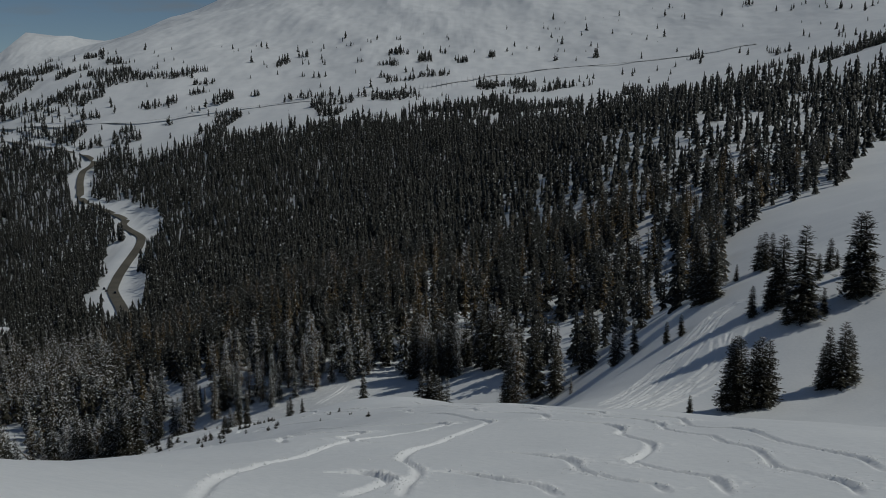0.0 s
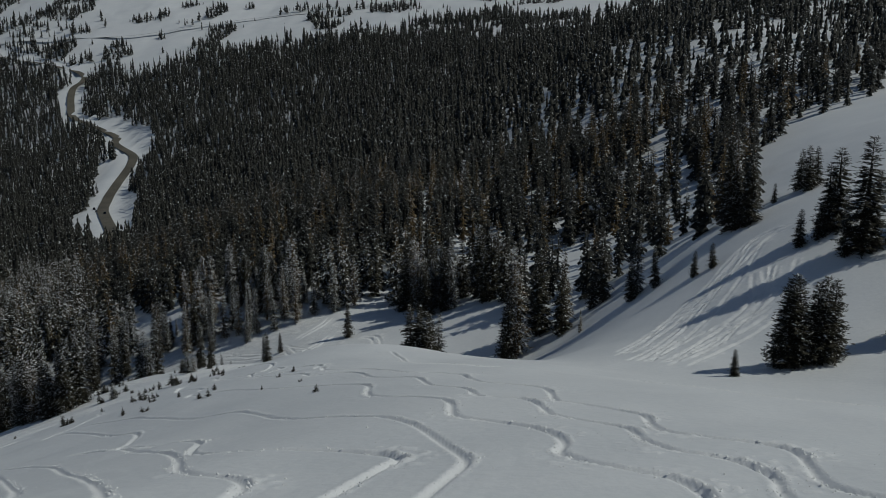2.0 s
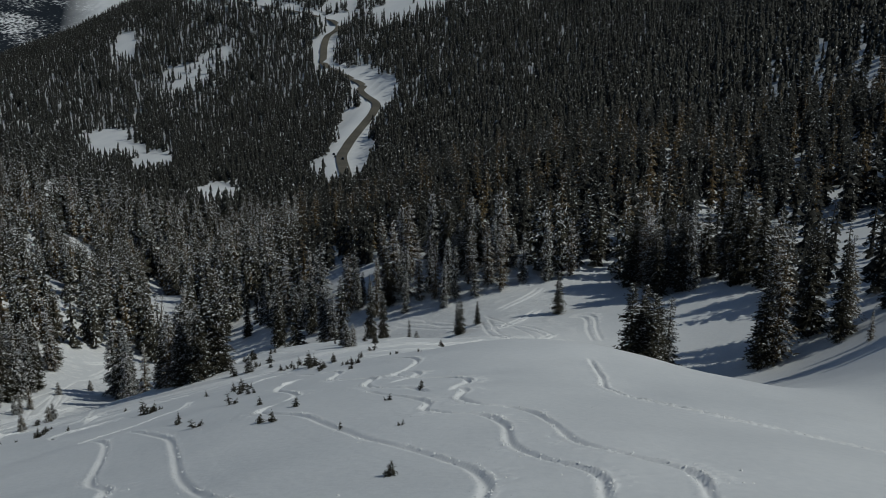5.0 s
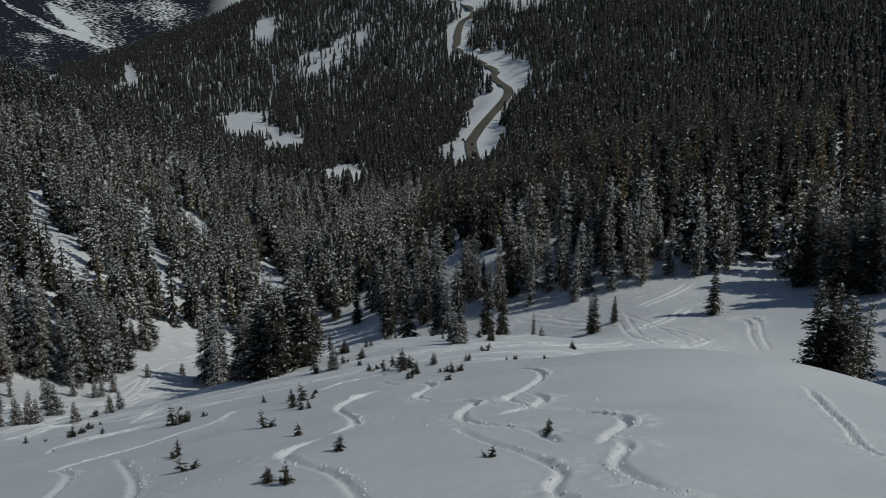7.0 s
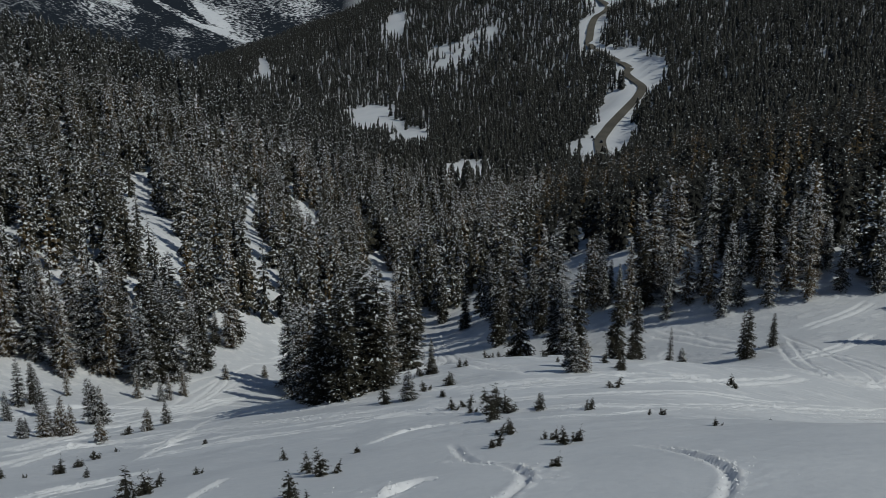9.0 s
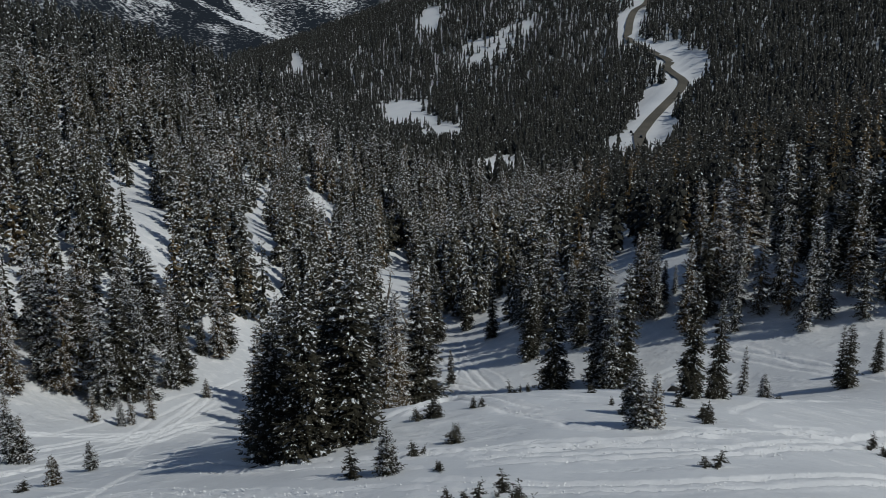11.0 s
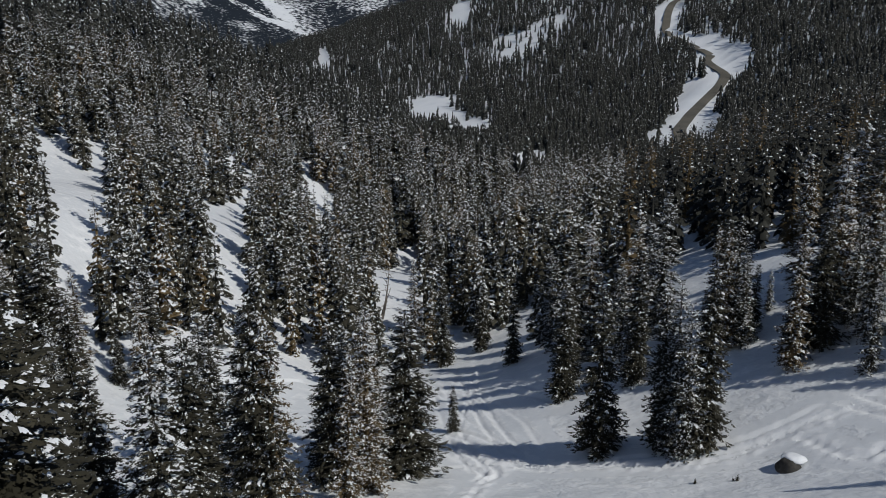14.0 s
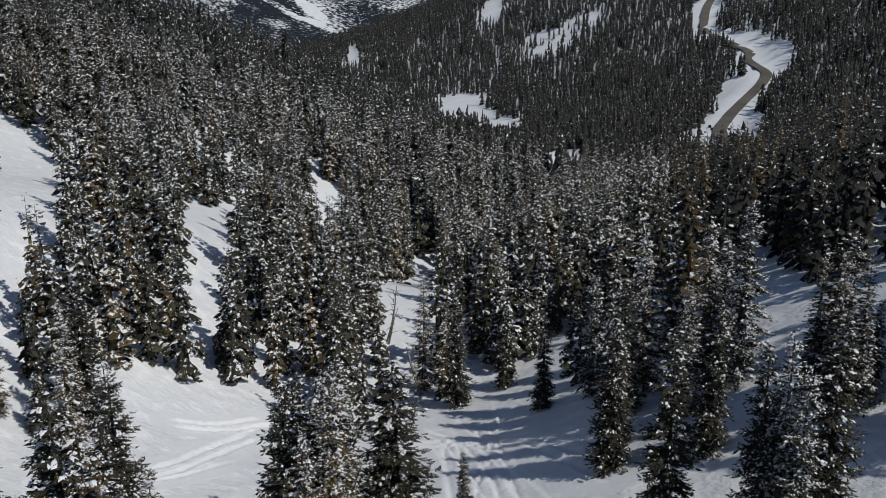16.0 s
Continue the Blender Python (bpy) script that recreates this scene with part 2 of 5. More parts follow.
BARK = mottle(material("bark", (0.1, 0.08, 0.06), 0.85, 0.2), (0.05, 0.04, 0.032), (0.15, 0.12, 0.09), (2.0, 14.0), bump=0.02)
DEADWOOD = mottle(material("weathered_wood", (0.25, 0.22, 0.19), 0.8, 0.2), (0.16, 0.14, 0.12), (0.34, 0.3, 0.26), (1.5, 12.0), bump=0.02)
ASPHALT = mottle(material("sanded_asphalt", (0.13, 0.12, 0.1), 0.8, 0.3), (0.075, 0.069, 0.057), (0.16, 0.145, 0.115), (0.05, 0.9), bump=0.01)
SLUSH = mottle(material("road_edge_slush", (0.35, 0.33, 0.3), 0.6, 0.3), (0.42, 0.4, 0.36), (0.74, 0.73, 0.7), (0.08, 1.1), bump=0.03)
ROCK = mottle(material("rock", (0.16, 0.15, 0.14), 0.85, 0.3), (0.02, 0.019, 0.017), (0.075, 0.07, 0.062), (0.8, 6.0), bump=0.05)


# ---- meshes from arrays ----
def mesh_of(name, verts, tris, mats, index=None, smooth=False, quads=None):
    me = bpy.data.meshes.new(name)
    verts = np.asarray(verts, np.float32)
    if quads is not None:
        f, k = np.asarray(quads, np.int32), 4
    else:
        f, k = np.asarray(tris, np.int32), 3
    me.vertices.add(len(verts))
    me.vertices.foreach_set("co", verts.ravel())
    me.loops.add(f.size)
    me.loops.foreach_set("vertex_index", f.ravel())
    me.polygons.add(len(f))
    me.polygons.foreach_set("loop_start", np.arange(0, f.size, k, dtype=np.int32))
    for m in mats:
        me.materials.append(m)
    if index is not None:
        me.polygons.foreach_set("material_index", np.asarray(index, np.int32))
    if smooth:
        me.polygons.foreach_set("use_smooth", np.ones(len(f), bool))
    me.update()
    me.validate()
    return me


def part(name, me, parent, label=""):
    ob = new(name, me)
    ob.parent = parent
    return tagged(ob, label)


rng = np.random.default_rng(7)

# ---- the lie of the land ----
# FAR: heights by distance (rows, from 130 m outwards, each 1.485 times the last) and bearing (columns, every 10 degrees) about a point up the slope.
# NEAR: corrections for the knoll and the gully, every 32 m.
FAR = [
    (65.1, 64.9, 68.4, 77.9, 66.2, 48.3, 64.7, 65.3, 73.5, 92.2),
    (49.6, 33.4, 29.5, 40.2, 34.2, 45.5, 29.1, 25.8, 40.1, 98.9),
    (28.6, 9, 1.4, 3.9, -11.1, 8.1, 4, 51.9, 54.4, 67.7),
    (26, 18.7, -2.4, -28.7, -52.2, 4, -11.2, 14.6, 42.2, 69.6),
    (22.6, 42.5, 10.6, 13.4, -62.5, -20.3, -10.7, 76.1, 26.8, 126.2),
    (11.7, 5.2, -24, -139.8, -118.5, -76.3, 11.8, 53.9, 113.8, 172.2),
    (-15.6, -62.7, -179.5, -176.3, -61.3, 36.3, 69.2, 59.6, 93.2, 158.4),
    (-74.5, -172.6, -138.6, 68.1, 217.5, 175.8, 187.3, 225.7, 274.5, 328.8),
    (156.2, -104.9, -370.7, -341.9, 88.3, 416.3, 559.5, 603.1, 638.4, 680),
    (479.8, 368.1, 250.3, 201.8, 283.9, 453.4, 688.5, 878.7, 1017.7, 1131.7),
]
NEAR = [
    (0, -0, -0.2, -0.4, -0.4, -1.1, -0.2, -1.5),
    (0, 0.6, 0.8, 0.5, 0.6, -0.2, -0.5, -1.7),
    (-0.2, 0.7, 1.6, 0.6, -3.1, 1.6, 2.6, -0.9),
    (-0.7, -0.7, 1, 2.3, 2.6, 2.4, -4.3, -1),
    (-0.9, -4, -2.7, 0.6, 3.4, -5.9, 12.1, 1),
    (2.1, -6, -4.1, 11.3, -5, -20.1, 14.2, 2),
    (13.5, -1, -3.3, -22.2, -8.6, -6, 0.5, 0.2),
    (13.9, -9.5, -6.9, 10, -4, -2.3, -2, -0.3),
    (0, 4.7, 2, 20.9, 6, -0.7, -1.6, -0.3),
    (-18.7, 2.7, 4.4, 2.5, 1.4, 0.2, -0.1, -0.1),
]
FAR, NEAR = np.array(FAR), np.array(NEAR)
APEX = (40.0, -120.0)
NEAR_X, NEAR_Y, NEAR_STEP = -150.0, 10.0, 32.0


def spline(f):
    return ((1 - f) ** 3 / 6, (3 * f ** 3 - 6 * f ** 2 + 4) / 6, (-3 * f ** 3 + 3 * f ** 2 + 3 * f + 1) / 6, f ** 3 / 6)


def landform(x, y):
    x, y = np.asarray(x, float), np.asarray(y, float)
    dx, dy = x - APEX[0], y - APEX[1]
    b = (np.degrees(np.arctan2(dx, dy)) + 62) % 360
    c = np.where(b <= 90, b / 10, 9 + (b - 90) / 270)
    k = np.clip(np.log(np.maximum(np.hypot(dx, dy), 1) / 130) / math.log(1.485), 0, 8.999)
    ci, ki = np.floor(c).astype(int), np.floor(k).astype(int)
    bc, bk = spline(c - ci), spline(k - ki)
    z = np.zeros_like(x)
    for i in range(4):
        for j in range(4):
            z = z + bc[i] * bk[j] * FAR[np.clip(ki + j - 1, 0, 9), (ci + i - 1) % 10]
    u, v = (x - NEAR_X) / NEAR_STEP, (y - NEAR_Y) / NEAR_STEP
    ui, vi = np.floor(u).astype(int), np.floor(v).astype(int)
    bu, bv = spline(u - ui), spline(v - vi)
    ny, nx = NEAR.shape
    for i in range(4):
        for j in range(4):
            a, b = ui + i - 1, vi + j - 1
            ok = (a >= 0) & (a < nx) & (b >= 0) & (b < ny)
            z = z + np.where(ok, bu[i] * bv[j] * NEAR[np.clip(b, 0, ny - 1), np.clip(a, 0, nx - 1)], 0)
    return z


def lattice_noise(x, y, size, seed):
    """Smooth value noise, -1 to 1."""
    r = np.random.default_rng(seed).uniform(-1, 1, (64, 64))
    u, v = np.asarray(x) / size, np.asarray(y) / size
    ui, vi = np.floor(u).astype(int), np.floor(v).astype(int)
    f, g = u - ui, v - vi
    f, g = f * f * (3 - 2 * f), g * g * (3 - 2 * g)
    q = lambda i, j: r[(vi + j) % 64, (ui + i) % 64]
    return (q(0, 0) * (1 - f) + q(1, 0) * f) * (1 - g) + (q(0, 1) * (1 - f) + q(1, 1) * f) * g


def ground(x, y):
    """The land with its rolls: small near by, gullies and ribs on the far mountains."""
    x, y = np.asarray(x, float), np.asarray(y, float)
    d = np.hypot(x, y)
    z = landform(x, y)
    z = z + 0.22 * lattice_noise(x, y, 9.0, 1) + 0.07 * lattice_noise(x, y, 3.1, 2)
    z = z + np.clip((d - 230) / 300, 0, 1) * (1.5 * lattice_noise(x, y, 34, 3) + 0.6 * lattice_noise(x, y, 13, 4))
    z = z + 2.5 * np.exp(-((x + 6.5) / 13) ** 2 - ((y - 128.5) / 10) ** 2) + 4 * np.exp(-((x - 11) / 15) ** 2 - ((y - 196) / 20) ** 2)
    along, off = 0.84 * (y - 490) - 0.55 * (x + 245), 0.84 * (x + 245) + 0.55 * (y - 490)
    z = z - 15 * np.exp(-(along / 122) ** 4 - (off / 85) ** 2)
    z = z - 14 * np.exp(-((x + 46) / 26) ** 2 - ((y - 264) / 26) ** 2)
    packed = np.clip((y - 122) / 10, 0, 1) * np.clip((-10 - x) / 10, 0, 1) * np.clip((245 - y) / 20, 0, 1)
    z = z + packed * (0.05 * lattice_noise((0.93 * x + 0.36 * y) / 7, (-0.36 * x + 0.93 * y) / 1.5, 1.0, 21) + 0.05 * lattice_noise(x, y, 2.3, 22))
    far = np.clip((d - 1350) / 900, 0, 1)
    z = z + 85 * np.exp(-((x + 1560) / 115) ** 2 - ((y - 3680) / 300) ** 2) + 30 * np.exp(-np.hypot((x + 1575) / 70, (y - 3680) / 200)) + 30 * np.exp(-((x + 1440) / 32) ** 2 - ((y - 3680) / 200) ** 2)
    ribs = 1 - 2 * np.abs(lattice_noise(x + 0.4 * y, y * 0.35, 210, 5))
    z = z + far * (9 * ribs + 8 * lattice_noise(x, y, 120, 6) + 2 * lattice_noise(x, y, 45, 8))
    return z


def smooth_line(points, step):
    """A curve through the points, at even steps."""
    p = np.array(points, float)
    p = np.vstack([2 * p[0] - p[1], p, 2 * p[-1] - p[-2]])
    out = []
    for i in range(1, len(p) - 2):
        n = max(2, int(np.linalg.norm(p[i + 1] - p[i]) / step))
        t = np.linspace(0, 1, n, endpoint=False)[:, None]
        out.append(0.5 * (2 * p[i] + (p[i + 1] - p[i - 1]) * t + (2 * p[i - 1] - 5 * p[i] + 4 * p[i + 1] - p[i + 2]) * t ** 2 + (3 * p[i] - p[i - 1] - 3 * p[i + 1] + p[i + 2]) * t ** 3))
    return np.vstack(out + [p[-2:-1]])


# ---- the pass road: lower loops, then the long traverse above the trees ----
LOWER_ROAD = smooth_line([(-190, 560), (-213, 623), (-250, 713), (-265, 767), (-274, 818), (-277, 846), (-280, 874), (-287, 902), (-304, 926), (-320, 951), (-325, 974),
                          (-346, 1001), (-376, 1037), (-405, 1072), (-422, 1113), (-432, 1142), (-437, 1166), (-433, 1187), (-440, 1206), (-478, 1240), (-560, 1300), (-640, 1355), (-720, 1400)], 4.0)
UPPER_ROAD = smooth_line([(-760, 1410), (-625, 1374), (-522, 1344), (-402, 1312), (-294, 1312), (-204, 1309), (-102, 1313), (-6, 1322), (80, 1376), (177, 1405), (260, 1380), (338, 1362), (437, 1362)], 6.0)


def road_profile(line):
    z = ground(line[:, 0], line[:, 1])
    k = np.ones(15) / 15
    return np.convolve(np.pad(z, 7, mode="edge"), k, "valid")


LOWER_Z, UPPER_Z = road_profile(LOWER_ROAD), road_profile(UPPER_ROAD)


def road_gap(x, y, line, z, reach=60):
    """Distance to the road's centre line, and the road's height there."""
    x, y = np.ravel(x), np.ravel(y)
    best, h = np.full(x.shape, 1e9), np.zeros(x.shape)
    near = (x > line[:, 0].min() - reach) & (x < line[:, 0].max() + reach) & (y > line[:, 1].min() - reach) & (y < line[:, 1].max() + reach)
    idx = np.nonzero(near)[0]
    for part_idx in np.array_split(idx, max(1, len(idx) // 20000)):
        d = np.hypot(x[part_idx, None] - line[None, :, 0], y[part_idx, None] - line[None, :, 1])
        m = d.argmin(1)
        best[part_idx], h[part_idx] = d[np.arange(len(m)), m], z[m]
    return best, h


def surface(x, y):
    """The snow surface with the road benches cut into it."""
    shape = np.shape(x)
    z = np.ravel(ground(x, y))
    for line, lz, half in ((LOWER_ROAD, LOWER_Z, 10.0), (UPPER_ROAD, UPPER_Z, 5.0)):
        d, h = road_gap(x, y, line, lz)
        w = np.clip((d - half) / 14, 0, 1)
        w = w * w * (3 - 2 * w)
        z = np.where(d < 60, (h - 0.7) * (1 - w) + z * w, z)
    return z.reshape(shape)


# ---- where it is open ----
OPEN = [(-119, 150), (-117, 166), (-108, 170), (-103, 178), (-108, 190), (-108, 198), (-114, 203), (-121, 213), (-116, 222), (-104, 222), (-99, 230), (-104, 240), (-104, 247), (-94, 244), (-82, 230), (-73, 229),
        (-65, 227), (-58, 220), (-55, 221), (-47, 221), (-38, 215), (-28, 216), (-14, 222), (-8, 213), (4, 210), (9, 212), (13, 205), (13, 195), (15, 188), (20, 180), (24, 181), (29, 172), (32, 158), (37, 152), (47, 160), (60, 200),
        (76, 262), (95, 285), (124, 303), (170, 380), (230, 440), (300, 420), (300, -200), (-150, -200), (-150, 100)]
# open glades where the woods leave the snow bare, with strips cleared below them toward the camera path
LONG_CHUTE = [[(-216, 253), (-202, 251), (-188, 246), (-158, 228), (-145, 220), (-141, 216), (-133, 208), (-137, 208), (-143, 212), (-157, 219), (-193, 239)],
              [(-157, 219), (-143, 212), (-133, 205), (-128, 204), (-133, 211), (-145, 220)]]
SIDE_CHUTE = [[(-203, 259), (-197, 263), (-189, 255), (-157, 229), (-152, 223), (-185, 246)], [(-185, 246), (-152, 223), (-140, 216), (-139, 217), (-157, 231)]]
GLADE = [[(-166, 255), (-171, 273), (-155, 257), (-136, 236), (-137, 234), (-147, 239)], [(-171, 273), (-166, 255), (-149, 240), (-130, 225), (-120, 219), (-120, 221), (-139, 242)]]
SLOT = [[(-188, 306), (-184, 310), (-175, 302), (-166, 287), (-176, 295)], [(-188, 306), (-173, 290), (-161, 279), (-151, 271), (-160, 286), (-175, 302), (-184, 310)]]
DIP = [[(-131, 259), (-160, 305), (-154, 306), (-120, 257), (-114, 247), (-116, 247), (-123, 254)], [(-160, 305), (-131, 259), (-117, 242), (-103, 230), (-100, 229), (-107, 240), (-141, 289), (-154, 306)]]
BENCH = [[(-80, 255), (-73, 254), (-67, 246), (-61, 243), (-57, 238), (-57, 230), (-62, 228), (-71, 231)], [(-69, 232), (-57, 231), (-55, 222), (-60, 219), (-67, 224)]]
THIN_WOODS = [[(-632, 1110), (-666, 1167), (-632, 1189), (-602, 1218), (-579, 1201), (-561, 1157), (-573, 1119), (-599, 1110)], [(-666, 1167), (-632, 1110), (-621, 1093), (-586, 1087), (-561, 1098), (-573, 1119)]]
CLEARINGS_FAR = [(-252, 690, 38, 13, 105), (-262, 745, 38, 11, 108), (-296, 862, 34, 13, 105), (-240, 715, 20, 8, 105), (-300, 952, 26, 9, 125), (-322, 990, 26, 9, 125), (-440, 1146, 24, 9, 100),
                 (-625, 975, 42, 22, 160), (-560, 915, 40, 18, 130), (-497, 857, 46, 20, 125), (-299, 609, 30, 16, 140), (-812, 1313, 34, 16, 100), (-780, 1272, 28, 16, 90), (-930, 1153, 40, 16, 100),
                 (95, 880, 22, 9, 100), (82, 770, 18, 7, 90), (96, 478, 12, 6, 10), (142, 522, 16, 7, 60), (120, 480, 14, 7, 40)]
# lanes swept from far clearings toward the camera path, so no spruce hides them
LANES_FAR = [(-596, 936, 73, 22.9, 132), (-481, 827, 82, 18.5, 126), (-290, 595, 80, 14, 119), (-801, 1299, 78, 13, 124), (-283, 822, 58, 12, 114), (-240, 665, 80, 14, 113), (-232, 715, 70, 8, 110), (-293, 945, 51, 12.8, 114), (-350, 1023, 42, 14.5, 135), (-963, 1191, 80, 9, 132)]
CLEARINGS_EDGE = [(154, 483, 20, 9, 60), (66, 522, 7, 4, 0), (68, 323, 14, 6, 70), (61, 294, 14, 6, 70), (40, 280, 10, 5, 40), (17, 270, 8, 4, 20)]


def inside(poly, x, y):
    r = np.zeros(np.shape(x), bool)
    for (x0, y0), (x1, y1) in zip(poly, poly[1:] + poly[:1]):
        if y0 != y1:
            r ^= ((y0 > y) != (y1 > y)) & (x < (x1 - x0) * (y - y0) / (y1 - y0) + x0)
    return r


def openness(x, y):
    """True where no forest tree stands."""
    o = inside(OPEN, x, y)
    wx, wy = x + 1.2 * lattice_noise(x, y, 6, 41), y + 1.2 * lattice_noise(x, y, 6, 42)
    for poly in LONG_CHUTE + SIDE_CHUTE + GLADE + SLOT + DIP + BENCH:
        o |= inside(poly, wx, wy)
    o |= inside([(-57, 243), (-44, 240), (-44, 229), (-57, 229)], x, y) & (lattice_noise(x, y, 4, 46) > -0.1)
    for poly in THIN_WOODS:
        o |= inside(poly, x + 9 * lattice_noise(x, y, 20, 43), y + 9 * lattice_noise(x, y, 20, 44)) & (lattice_noise(x, y, 9, 45) > -0.28)
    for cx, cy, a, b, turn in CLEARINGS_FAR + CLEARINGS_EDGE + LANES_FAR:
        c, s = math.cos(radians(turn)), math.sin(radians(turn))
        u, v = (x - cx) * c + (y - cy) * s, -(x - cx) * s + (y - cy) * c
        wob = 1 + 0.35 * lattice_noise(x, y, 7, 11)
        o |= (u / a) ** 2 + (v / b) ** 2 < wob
    d, _ = road_gap(x, y, LOWER_ROAD, LOWER_Z)
    o |= d < 12 + 4 * lattice_noise(x, y, 25, 12)
    d, _ = road_gap(x, y, UPPER_ROAD, UPPER_Z)
    o |= d < 12
    return o


# ---- the ground: one sheet, fine near the path and coarser towards the mountains ----
def stretched(lo, hi, a, b, step, growth):
    """Coordinates every step from a to b, with growing steps out to lo and hi."""
    mid = np.arange(a, b + step / 2, step)
    def out(limit):
        c, s = [], 0.0
        while s < limit:
            s += step + growth * s
            c.append(s)
        return np.array(c)
    return np.concatenate([a - out(a - lo)[::-1], mid, mid[-1] + out(hi - mid[-1])])


GX = stretched(-4300, 3000, -110, 50, 0.72, 0.046)
GY = np.concatenate([stretched(-900, 100, 24, 100, 0.72, 0.05), stretched(100, 4700, 100, 225, 0.72, 0.032)[1:]])
XX, YY = np.meshgrid(GX, GY)
ZZ = surface(XX, YY)
# ski tracks: lines over the snow as (x, y)
TRAVERSE_TRACKS = [
    [(-47.4, 212.8), (-52.4, 209.3), (-56.9, 206.5), (-65.7, 206)],
    [(-94, 234.9), (-86.7, 220.7), (-80.6, 210.2), (-74, 203.8), (-70.6, 195.5)],
    [(-52.3, 210.9), (-46.2, 206.1), (-44.3, 208.2)],
    [(-46.1, 145.7), (-39.1, 147.5), (-33.6, 151.3), (-27.4, 162.1)],
]
UPPER_TRACKS = [
    [(-2.8, 24.5), (-2, 28.1), (-1.8, 30.2), (-2.8, 31.4), (-4.4, 31.4)],
    [(-0.8, 32.8), (0.9, 32.2), (2.2, 30.5), (3.2, 29.5), (3.5, 27.7)],
    [(2.1, 39), (3.9, 37.7), (5.1, 36.5), (5.1, 33.8), (6.1, 31.3), (7.1, 30.4), (7, 28.6)],
]
LONG_TRACKS = [
    [(-32.2, 105.2), (-25.3, 98.7), (-21.5, 93.5), (-17.0, 86.6), (-13.5, 82.3), (-11.3, 80.3), (-9.1, 76.0), (-7.1, 71.2), (-5.0, 67.9), (-3.0, 65.4), (-1.4, 63.0), (-0.1, 61.0), (0.7, 59.4), (1.4, 57.2), (2.3, 53.6), (2.6, 51.7), (2.1, 49.8), (1.5, 47.8),
     (1.0, 45.9), (0.3, 44.1), (-0.2, 42.1), (-1.3, 39.3), (-1.6, 36.1), (-0.9, 32.8), (-1.1, 29.2), (-1.2, 25.7)],
    [(-34.6, 103.9), (-31.4, 101.6), (-27.4, 96.0), (-22.7, 88.5), (-19.9, 85.7), (-18.4, 80.4), (-17.4, 75.3), (-16.1, 73.2), (-14.6, 71.0), (-12.4, 69.4), (-10.8, 68.0), (-9.9, 65.9), (-9.4, 62.3), (-7.9, 59.6), (-5.9, 57.8), (-3.7, 56.7), (-1.9, 55.7),
     (-0.1, 54.2), (0.4, 53.3), (0.0, 52.2), (-0.8, 49.9), (-1.4, 47.9), (-2.4, 46.3), (-3.2, 44.8), (-3.9, 43.7), (-4.6, 41.9), (-5.4, 39.0), (-6.6, 33.9), (-6.5, 27.0), (-5.7, 20.7)],
]
DEEP_TRACKS = [
    [(-23.6, 82.1), (-20.2, 79.4), (-14.2, 69.0), (-10.9, 64.0), (-8.8, 58.5), (-7.6, 54.5), (-6.4, 52.7), (-5.0, 51.6), (-4.4, 50.6), (-4.3, 49.3), (-4.5, 47.7), (-4.9, 46.0), (-4.9, 44.8), (-4.3, 43.3), (-3.5, 42.4), (-2.7, 41.6)],
    [(-29.5, 84.0), (-26.9, 81.9), (-23.1, 77.6), (-17.1, 66.7), (-11.7, 56.4), (-9.0, 50.9), (-8.4, 48.9), (-8.1, 46.8), (-8.0, 45.1), (-7.2, 42.2)],
    [(-27.1, 79.9), (-15.1, 57.7), (-13.0, 51.2), (-12.2, 47.3), (-11.8, 44.8)],
    [(-20.4, 103.8), (-20.5, 101.0), (-19.2, 99.4), (-16.4, 97.2), (-13.4, 93.7), (-9.9, 89.4), (-6.9, 86.5), (-5.2, 84.6), (-4.0, 83.1), (-3.0, 80.5), (-2.8, 77.4), (-2.5, 74.7), (-1.6, 72.9), (0.3, 70.5), (1.7, 68.0), (2.2, 65.9), (2.2, 63.0), (2.4, 61.0), (3.9, 59.5),
     (5.2, 57.9), (6.0, 55.9), (6.1, 54.2), (5.8, 52.9), (6.3, 51.3), (7.5, 49.9), (8.7, 48.8), (9.1, 47.1), (8.9, 45.8), (8.6, 44.6), (8.9, 43.2), (9.3, 41.6), (8.9, 39.4), (8.0, 37.3), (7.4, 36.1), (8.3, 33.9), (9.5, 32.3), (9.3, 30.2), (9.0, 28.6)],
]
WIND_TRACKS = [
    [(-15.4, 104.1), (-13.1, 101.5), (-10.7, 99.1), (-9.6, 97.6), (-9.3, 95.7), (-7.8, 94.2), (-5.9, 93.4), (-4.5, 91.1), (-3.6, 87.5), (-2.1, 85.1), (0.0, 82.9), (0.5, 80.3), (1.0, 76.8), (2.6, 74.4), (3.3, 72.1), (3.5, 68.9), (4.5, 67.8), (5.7, 67.1), (6.2, 65.5),
     (6.4, 63.1), (6.5, 61.5), (7.3, 60.0), (8.3, 58.8), (9.1, 57.3), (9.0, 54.8), (9.4, 52.8), (10.7, 51.6), (11.4, 50.7), (11.7, 49.2), (11.3, 47.4), (11.3, 46.2), (12.0, 44.2), (12.6, 43.2), (12.6, 41.2), (13.3, 38.8), (12.5, 34.4), (13.1, 32.9), (13.7, 30.9), (13.1, 28.4)],
    [(-14.7, 106.6), (-13.9, 109.1), (-14.3, 111.7), (-16.0, 113.6)],
]
